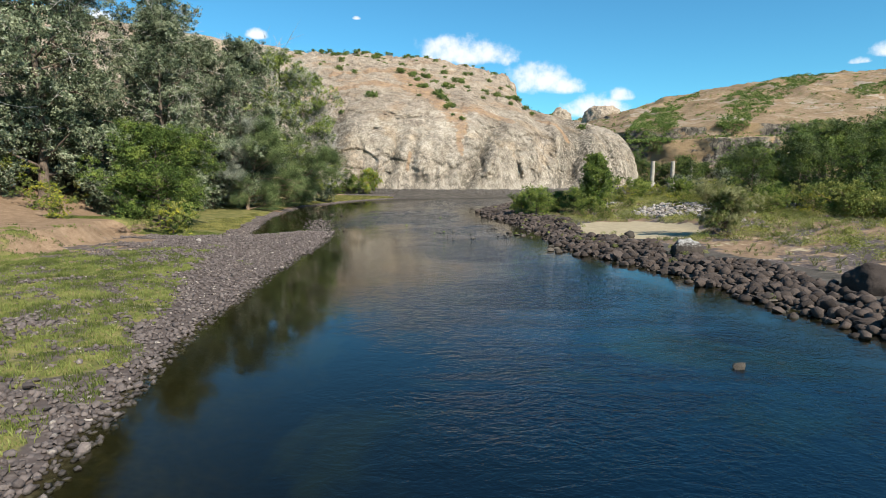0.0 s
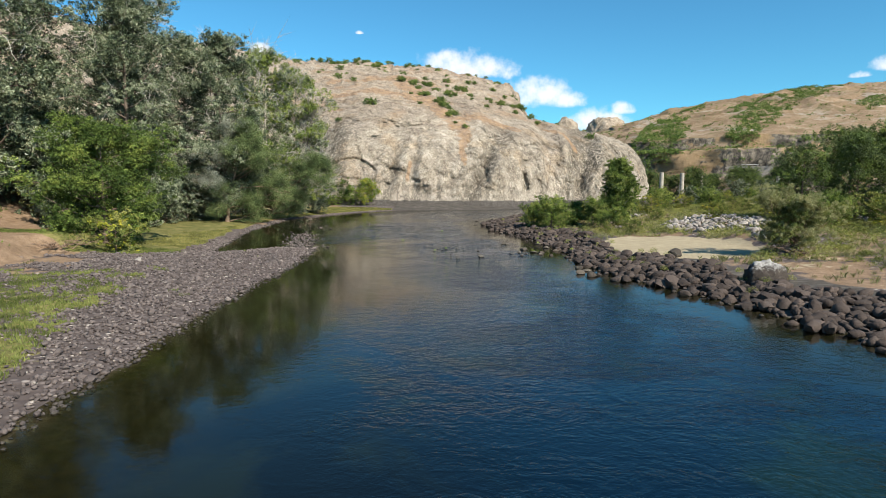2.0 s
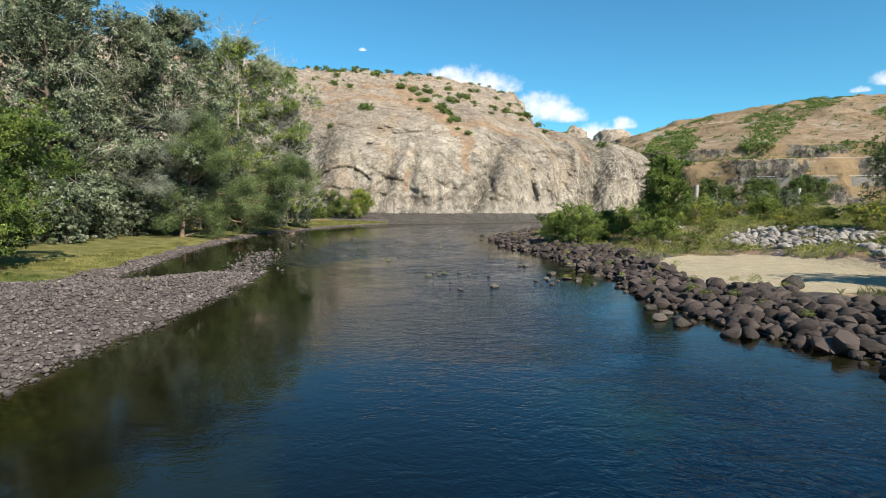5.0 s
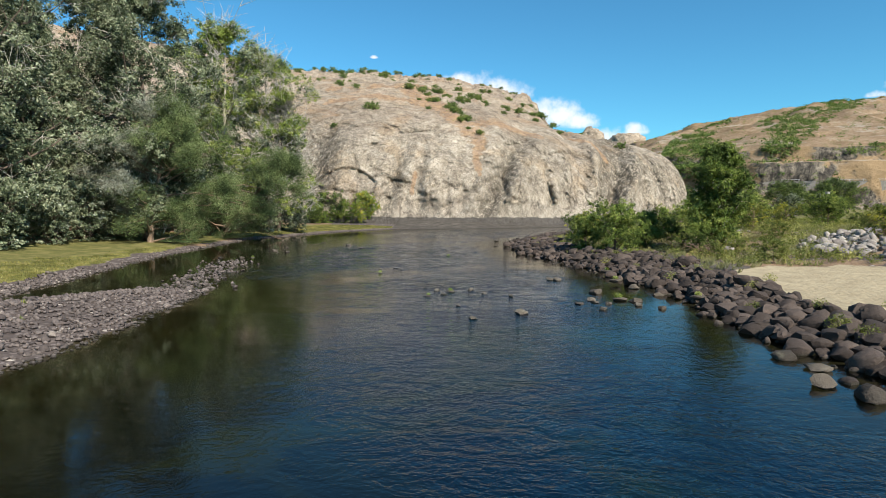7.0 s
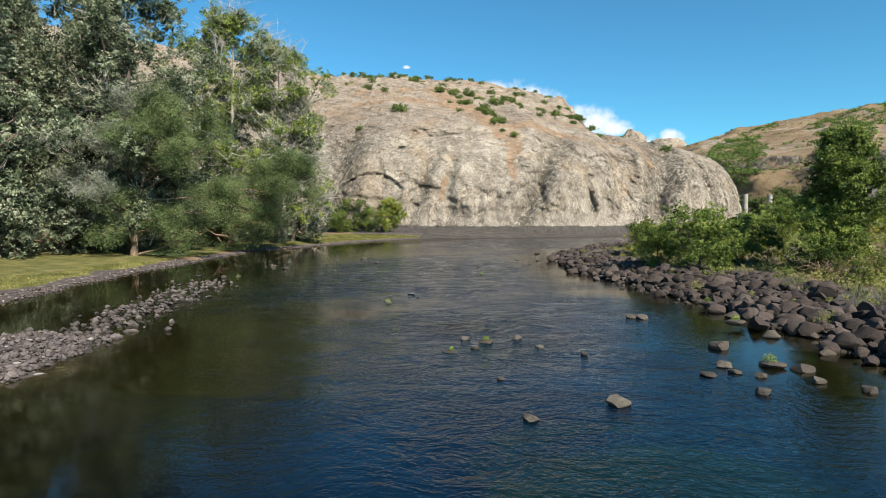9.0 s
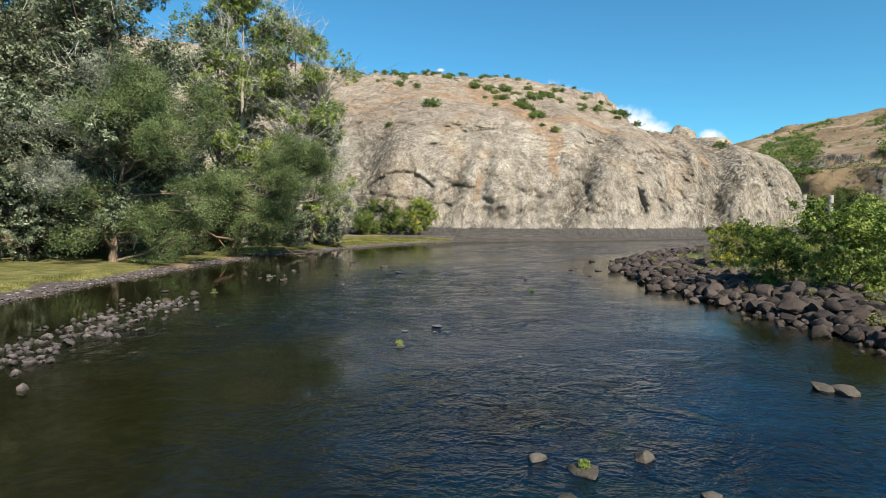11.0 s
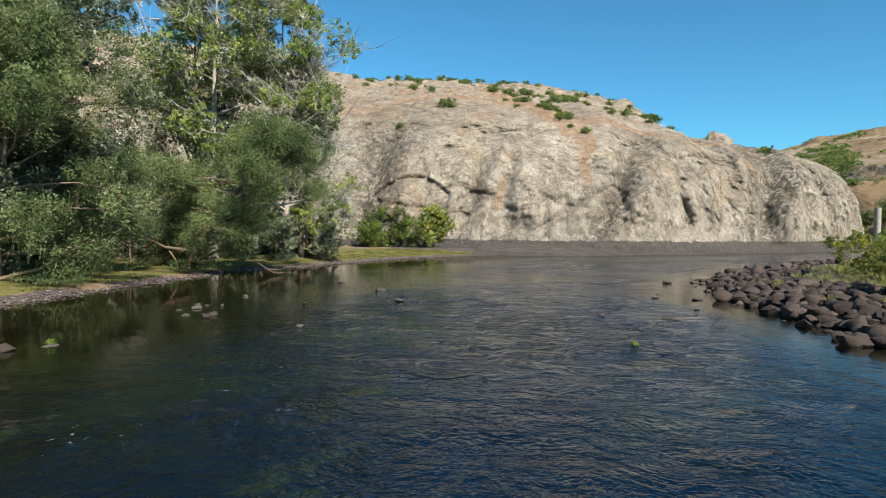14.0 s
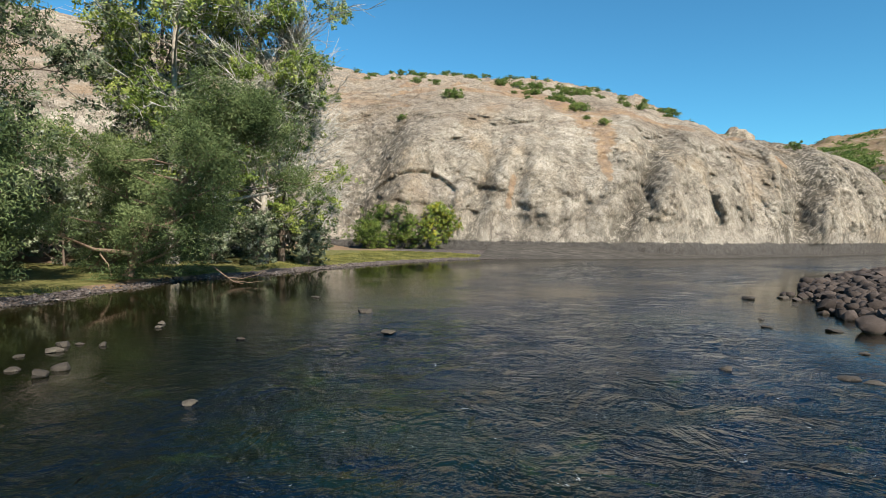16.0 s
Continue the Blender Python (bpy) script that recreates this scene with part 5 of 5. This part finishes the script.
pv, pf = tube([(0, 0, 0), (0, 0, 0.4), (0, 0, 0.95)], np.array([0.12, 0.12, 0.12]), 5)
post_me = mesh_from("post", pv, pf, RAIL)
for k in range(0, m_, 2):
    ob = put_part("post", post_me, rail)
    ob.matrix_basis = pose(line[k][0], line[k][1], road_z - 0.05)

# ---- weeds and grass ----


def tufts(name, label, places, height, blades, width, mat, seed, lean=0.35):
    rng = np.random.default_rng(seed)
    n = len(places)
    z = ground_z(places[:, 0], places[:, 1])
    base = np.repeat(np.c_[places, z - 0.02], blades, 0)
    base[:, :2] += rng.normal(0, 0.07, (n * blades, 2))
    a = rng.uniform(0, 6.283, n * blades)
    h = np.repeat(height * rng.uniform(0.5, 1.3, n), blades) * rng.uniform(0.6, 1.1, n * blades)
    l = lean * h * rng.uniform(0.1, 1.0, n * blades)
    out = np.stack([np.cos(a), np.sin(a), 0 * a], 1)
    side = np.stack([-np.sin(a), np.cos(a), 0 * a], 1) * (width * rng.uniform(0.6, 1.3, n * blades))[:, None]
    mid = base + out * (l * 0.4)[:, None] + np.array([0, 0, 1]) * (h * 0.6)[:, None]
    tip = base + out * l[:, None] + np.array([0, 0, 1]) * h[:, None]
    v = np.stack([base - side * 0.5, base + side * 0.5, mid + side * 0.6, tip, mid - side * 0.6], 1).reshape(-1, 3)
    k = np.arange(n * blades)[:, None] * 5
    ob = new(name, mesh_from(name, v, k + np.arange(5)[None, :], mat))
    return tagged(ob, label, "grass", kind="stuff")


rng = np.random.default_rng(15)
c = np.stack([rng.uniform(-36, -8, 90000), rng.uniform(6, 56, 90000)], 1)
g = zone_masks(c[:, 0], c[:, 1])
c = c[(rng.random(len(c)) * 0.5 + 0.1 < g[:, 0]) & (shore(c[:, 0], c[:, 1]) > 0.5)][:17000]
tufts("weed_patch", "yellow-green weeds growing through the cobbles", c, 0.17, 6, 0.022, WEED, 16, 0.8)
c = np.stack([rng.uniform(-36, -10, 90000), rng.uniform(58, 152, 90000)], 1)
g = zone_masks(c[:, 0], c[:, 1])
c = c[(g[:, 0] > 0.6) & (g[:, 2] < 0.6)][:9000]
tufts("meadow_grass", "short yellow-green grass of the bank meadow", c, 0.13, 5, 0.04, GRASS, 17)
c = np.stack([rng.uniform(10, 70, 60000), rng.uniform(30, 115, 60000)], 1)
ds = shore(c[:, 0], c[:, 1])
g = zone_masks(c[:, 0], c[:, 1])
c = c[(ds > np.where(c[:, 1] > 62, 3.8, 6.5)) & (g[:, 1] < 0.4) & (waves(c[:, 0], c[:, 1], 0.35, 2.0) > -0.5) & ((c[:, 1] > 46) | (rng.random(len(c)) < 0.3))][:10000]
tufts("dry_grass", "dry and green grass among the bank scrub", c, 0.34, 14, 0.013, REED, 18, 0.8)
c2 = np.stack([rng.uniform(12, 85, 14000), rng.uniform(34, 125, 14000)], 1)
ds = shore(c2[:, 0], c2[:, 1])
c2 = c2[(ds > 6.5) & (np.hypot((c2[:, 0] - 19.6) / 6.9, (c2[:, 1] - 58) / 9.5) > 1) & (waves(c2[:, 0], c2[:, 1], 0.3, 6.0) > -0.45) & (np.hypot((c2[:, 0] - 43) / 6, (c2[:, 1] - 73) / 4.5) > 1) & (np.hypot((c2[:, 0] - 29.5) / 4.5, (c2[:, 1] - 71.5) / 6) > 1) & ((c2[:, 1] > 46) | (ds > 12))][:4200]
c2 = np.c_[c2, ground_z(c2[:, 0], c2[:, 1])]
scrub_cover("bramble_cover", "low yellow-green brambles covering the stony terrace", c2, rng.uniform(0.3, 0.85, len(c2)), 110, 0.15, BRAMBLE, 19)

# ---- stones of the right terrace, river stones ----
c = np.stack([rng.uniform(20, 70, 30000), rng.uniform(50, 105, 30000)], 1)
pale = (shore(c[:, 0], c[:, 1]) > 7) & ((np.hypot((c[:, 0] - 43) / 7, (c[:, 1] - 73) / 5) < 1) | (np.hypot((c[:, 0] - 29.5) / 5.5, (c[:, 1] - 71.5) / 7) < 1) | (waves(c[:, 0], c[:, 1], 0.22, 9.0) > 0.55)) & (np.hypot((c[:, 0] - 19.6) / 6.9, (c[:, 1] - 58) / 9.5) > 1)
c = c[pale][:2200]
stone_field("pale_cobbles", "pale grey and pinkish stones on the terrace", c, 0.14 + 0.5 * rng.random(len(c)) ** 2.2, SMALL, PALE_STONE, 21, 0.25, parent=ground)


def loose_stone(name, label, x, y, r, mat, shape, turn, z=None, flat=1.0, category="rock", group="river stones", sink=0.2):
    v, f = SHAPES[shape]
    me = STONES.get((shape, mat.name))
    if me is None:
        me = STONES[shape, mat.name] = mesh_from("stone", v, f, mat, 40.0)
    ob = tagged(new(name, me), label, category, group)
    h = float(ground_z(x, y)) if z is None else z
    ob.matrix_basis = pose(x, y, h + r * (0.5 - sink) * flat, 0, 0, turn) @ Matrix.Diagonal((r, r, r * flat, 1))
    return ob


STONES = {}
MID = [(7.0, 60.7, 0.61), (9.4, 62.5, 0.45), (6.4, 58.5, 0.33), (5.6, 57.6, 0.28), (6.4, 57.9, 0.26), (6.9, 57.6, 0.33), (6.3, 56.2, 0.33), (7.6, 58.7, 0.25), (8.2, 58.3, 0.49), (8.8, 56.6, 0.31),
       (2.9, 55.1, 0.35), (1.0, 54.1, 0.35), (0.5, 56.8, 0.19), (1.1, 61.5, 0.26), (-0.6, 61.2, 0.25), (-0.2, 60.0, 0.20), (1.7, 60.3, 0.20), (2.9, 59.5, 0.26), (5.7, 65.9, 0.40), (6.1, 65.6, 0.39),
       (9.9, 60.2, 0.45), (8.0, 57.2, 0.30), (9.6, 17.8, 0.36), (9.6, 47.8, 0.57), (9.3, 48.8, 0.55), (9.3, 45.5, 0.60), (8.9, 46.5, 0.57)]
UPPER = [(-3.8, 71.8, 0.26), (-4.7, 70.8, 0.16), (-3.7, 70.8, 0.15), (-3.3, 70.8, 0.17), (-4.4, 68.6, 0.16), (-0.9, 67.8, 0.13), (-11.6, 95.7, 0.55), (-9.5, 91.3, 0.36), (-15.4, 99.9, 0.48), (-13.3, 89.4, 0.25),
         (-11.0, 83.6, 0.24), (-0.7, 88.4, 0.32), (1.7, 88.1, 0.33), (2.0, 87.7, 0.30), (3.5, 91.1, 0.32), (4.5, 95.0, 0.40), (2.7, 95.4, 0.26), (3.2, 97.4, 0.3), (5.2, 104.8, 0.56), (7.1, 105.8, 0.46)]
LEFT = [(-16.9, 86.8, 0.42), (-15.2, 85.2, 0.36), (-16.8, 78.2, 0.39), (-16.6, 75.8, 0.34), (-18.8, 78.9, 0.31), (-14.8, 73.7, 0.22), (-13.9, 71.6, 0.25), (-14.7, 71.2, 0.2), (-13.5, 69.7, 0.2), (-18.9, 75.9, 0.25),
        (-17.3, 87.5, 0.3), (-15.1, 84.6, 0.28), (-17.0, 87.7, 0.2), (-16.8, 90.6, 0.2), (-17.2, 91.3, 0.2), (-16.3, 87.7, 0.2), (-17.2, 86.1, 0.18), (-16.1, 84.9, 0.2)]
k = 0
for rows, lab in ((MID, "wet brown rock standing out of the river"), (UPPER, "flat brown rock just breaking the river surface"), (LEFT, "pale grey stone in the shallow water")):
    for x, y, w in rows:
        k += 1
        pale = rows is UPPER and y < 72
        loose_stone("river_stone", "pale yellowish stone breaking the riffle" if pale else lab, x, y, w * (0.78 + 0.1 * (k % 3)), PALE_STONE if pale else RIVER_STONE, k % 12, 47 * k % 360, z=0.02 if pale else 0.0, flat=(0.62 + 0.08 * (k % 4)) * (0.55 if rows is UPPER else 1.0), sink=0.36)
# trail of cobbles past the bar's tip
rng = np.random.default_rng(23)
t = rng.random(420) ** 1.4
c = np.stack([-12.6 - 4.2 * t + rng.normal(0, 0.8, 420), 59 + 17 * t + rng.normal(0, 0.9, 420)], 1)
pieces = []
for x, y in c:
    v, f = SMALL[rng.integers(len(SMALL))]
    q = rng.uniform(0.08, 0.24)
    pieces.append(((v * q) @ turn_z(rng.uniform(0, 6.28)).T + (x, y, rng.uniform(-0.03, 0.05)), f))
v, f = join(pieces)
tagged(new("cobble_trail", mesh_from("cobble_trail", v, f, COBBLE, 42.0)), "grey cobbles trailing off the gravel bar in shallow water", "stones", kind="stuff")

# singled-out boulders of the right bank
def big_boulder(label, x, y, z, rx, ry, rz, seed, mat):
    ob = outcrop(label, x, y, z, rx, ry, rz, seed)
    ob.name = "boulder"
    ob.data.materials[0] = mat
    return tagged(ob, label, "boulder", "bank boulders")


big_boulder("large dark boulder with a white sunlit top", 17.3, 40.0, 0.8, 1.08, 1.0, 0.98, 4, TIDE)
loose_stone("boulder", "upright mossy boulder beside the sand", 16.6, 50.6, 0.62, RIVER_STONE, 5, 80, z=0.7, flat=1.3, category="boulder", group="bank boulders")
big_boulder("dark jagged boulder on the dry bank", 21.5, 27.5, 0.75, 1.6, 1.3, 1.1, 6, BASALT)
loose_stone("boulder", "dark wide boulder among the scrub", 33.5, 74.5, 1.1, BASALT, 9, 70, z=1.5, flat=0.8, category="boulder", group="bank boulders")
loose_stone("boulder", "single white stone lying on the cobbles", -20, 46.4, 0.35, PALE_STONE, 2, 15, flat=0.8, category="stone", group="bank boulders")

# leaning trunk and bare limb of the old willow
root = thing("leaning_trunk", "thick split brown willow trunk leaning from the bank", "trunk")
v, f = tube([(-33.2, 107.2, 0.2), (-31.4, 106.3, 1.7), (-29.8, 106.0, 2.5), (-28.2, 105.6, 3.3), (-26.6, 105.9, 4.8), (-25.3, 106.6, 6.2)], np.array([0.85, 0.62, 0.5, 0.42, 0.3, 0.18]), 10)
stem = put_part("stem", mesh_from("stem", v, f, BARK_BROWN, True), root)
for pts, r0 in (([(-25.6, 108.6, 5.0), (-24, 109.5, 5.4), (-22.3, 110.1, 5.8), (-20.8, 110.3, 6.0), (-19.3, 110.5, 6.6)], 0.13), ([(-22.6, 110.0, 5.75), (-21.4, 109.6, 5.5), (-20.3, 109.5, 5.6)], 0.07), ([(-20.9, 110.3, 6.0), (-20.6, 110.5, 7.2), (-20.9, 110.6, 8.6)], 0.05)):
    v, f = tube(pts, r0 * np.linspace(1, 0.3, len(pts)), 6)
    put_part("limb", mesh_from("limb", v, f, BARK_PALE, True), stem, "bare pale limb")

# shingle along the meadow's edge
rng = np.random.default_rng(29)
c = np.stack([rng.uniform(-29, -8, 40000), rng.uniform(55, 150, 40000)], 1)
ds = shore(c[:, 0], c[:, 1]) + 0.3 * waves(c[:, 0], c[:, 1], 0.9)
c = c[(ds > -0.4) & (ds < 0.9 + 0.5 * waves(c[:, 0], c[:, 1], 0.3))][:3600]
stone_field("shingle", "grey shingle along the meadow edge", c, 0.05 + 0.14 * rng.random(len(c)) ** 2, SMALL, COBBLE, 30, 0.25, parent=ground)

# green plants rooted on river stones
rng = np.random.default_rng(31)
for x, y, z, h in ((7.6, 58.7, 0.10, 0.5), (0.1, 60.9, 0.06, 0.25), (-0.9, 59.6, 0.02, 0.2), (-4.4, 68.6, 0.05, 0.3), (-0.4, 82.3, 0.0, 0.3), (8.9, 64.0, 0.3, 0.4), (9.6, 68.5, 0.3, 0.4), (10.8, 58.0, 0.35, 0.4), (-16.2, 79.0, 0.05, 0.3), (16.2, 27.5, 0.2, 0.6)):
    off = rng.normal(size=(220, 3))
    off /= np.linalg.norm(off, axis=1)[:, None]
    off *= rng.uniform(0.2, 1.0, (220, 1)) ** 0.5 * np.array([0.4, 0.4, 0.45]) * h
    off[:, 2] = np.abs(off[:, 2]) + 0.02
    v, f = leaf_quads(rng, off, 0.055, 0.4, out=off)
    ob = new("river_plant")
    put_part("leaves", mesh_from("leaves", v, f, LIME), ob)
    tagged(ob, "bright green leafy plant rooted among wet stones", "plant", "river plants")
    ob.matrix_basis = pose(x, y, z)
    loose_stone("river_stone", "wet brown rock under a tuft of plants", x, y, 0.3 + 0.3 * h, RIVER_STONE, int(40 * h) % 12, 90 * h, z=z - 0.06, flat=0.4, sink=0.5)

# ---- drowned branch under the leaning willow ----
root = thing("fallen_branch", "bare forked branch lying in the water edge", "branch")
for pts, r0 in (([(0, 0, 0.9), (0.8, -0.6, 0.5), (1.7, -1.3, 0.12), (2.4, -1.7, 0.02)], 0.09), ([(1.2, -0.9, 0.32), (2.0, -0.7, 0.25), (2.9, -0.6, 0.5), (3.5, -0.3, 0.9)], 0.06), ([(1.7, -1.3, 0.15), (2.6, -1.1, 0.05), (3.4, -0.9, 0.15)], 0.05), ([(2.4, -0.65, 0.38), (2.7, -0.9, 0.8), (3.1, -0.9, 1.1)], 0.03)):
    v, f = tube(pts, 0.45 * r0 * np.linspace(1, 0.35, len(pts)), 6)
    put_part("limb", mesh_from("limb", v, f, BARK_BROWN, True), root)
root.matrix_basis = pose(-24.2, 105.5, 0.1, 0, 0, 10)

# ---- heaps of dead brush ----


def brush_pile(label, x, y, count, reach, height, seed, turn=0.0):
    rng = np.random.default_rng(seed)
    root = thing("brush_pile", label, "dead branches", "brush piles")
    for k in range(count):
        a, ln = rng.uniform(0, 6.283), reach * rng.uniform(0.5, 1.0)
        u = np.linspace(0, 1, 6)
        path = np.stack([np.cos(a) * u * ln, np.sin(a) * u * ln, 0.08 + height * rng.uniform(0.2, 1.0) * np.sin(u * rng.uniform(1.4, 2.8))], 1) + rng.normal(0, 0.06, (6, 3))
        path[:, :2] += rng.normal(0, 0.35, 2)
        twigs = [tube(path, 0.035 * rng.uniform(0.6, 1.3) * np.linspace(1, 0.3, 6), 5)]
        for q in range(4):
            o = path[rng.integers(1, 5)]
            dv = rng.normal(0, 1, 3) * np.array([1, 1, 0.5]) + np.array([0, 0, 0.3])
            twigs.append(tube(o + dv * 0.45 * np.array([0, 0.5, 1.0])[:, None] + rng.normal(0, 0.04, (3, 3)), 0.014 * np.array([1, 0.7, 0.3]), 3))
        put_part("branch", mesh_from("branch", *join(twigs), BARK_BROWN, True), root)
    return stand(root, x, y, turn)


brush_pile("tangle of bare brown branches beside the young poplar", 18.2, 75.4, 20, 2.0, 1.0, 91)
brush_pile("heap of grey-brown driftwood on the earth bank", -28.4, 51.2, 26, 2.6, 0.6, 92)
brush_pile("dead twigs lying under the broom bush", 24.2, 48.2, 12, 1.8, 0.5, 93)
rng = np.random.default_rng(94)
off = rng.normal(size=(260, 3))
off /= np.linalg.norm(off, axis=1)[:, None]
off *= rng.uniform(0.2, 1.0, (260, 1)) ** 0.5 * np.array([0.34, 0.34, 0.3])
off[:, 2] = np.abs(off[:, 2]) * 1.2
sprig = thing("bank_weed", "small yellow-green weed growing between dark boulders", "weed", "bank weeds")
put_part("leaves", mesh_from("leaves", *leaf_quads(rng, off, 0.07, 0.35, out=off), BRAMBLE), sprig)
stand(sprig, 12.4, 57.5)
n = 0
while n < 46:
    y = rng.uniform(36, 100)
    x = 7 + 14 * rng.random()
    d = float(shore(x, y))
    if 0.6 < d < 5.0:
        again(sprig, x, y, rng.uniform(0, 360), rng.uniform(0.5, 1.25), dz=0.2)
        n += 1

# ---- shore boulders, one by one ----
rng = np.random.default_rng(8)
c = BOULDERS
for (x, y), q in zip(c, BOULDER_R):
    i = int(rng.integers(12))
    me = STONES.get((i, "basalt"))
    if me is None:
        me = STONES[i, "basalt"] = mesh_from("stone", *SHAPES[i], BASALT, 42.0)
    ob = new("boulder", me)
    ob.parent = ground
    ob.matrix_basis = pose(x, y, max(float(ground_z(x, y)), -0.1) + q * 0.4, rng.uniform(-18, 18), rng.uniform(-18, 18), rng.uniform(0, 360)) @ Matrix.Diagonal((q, q, q, 1))
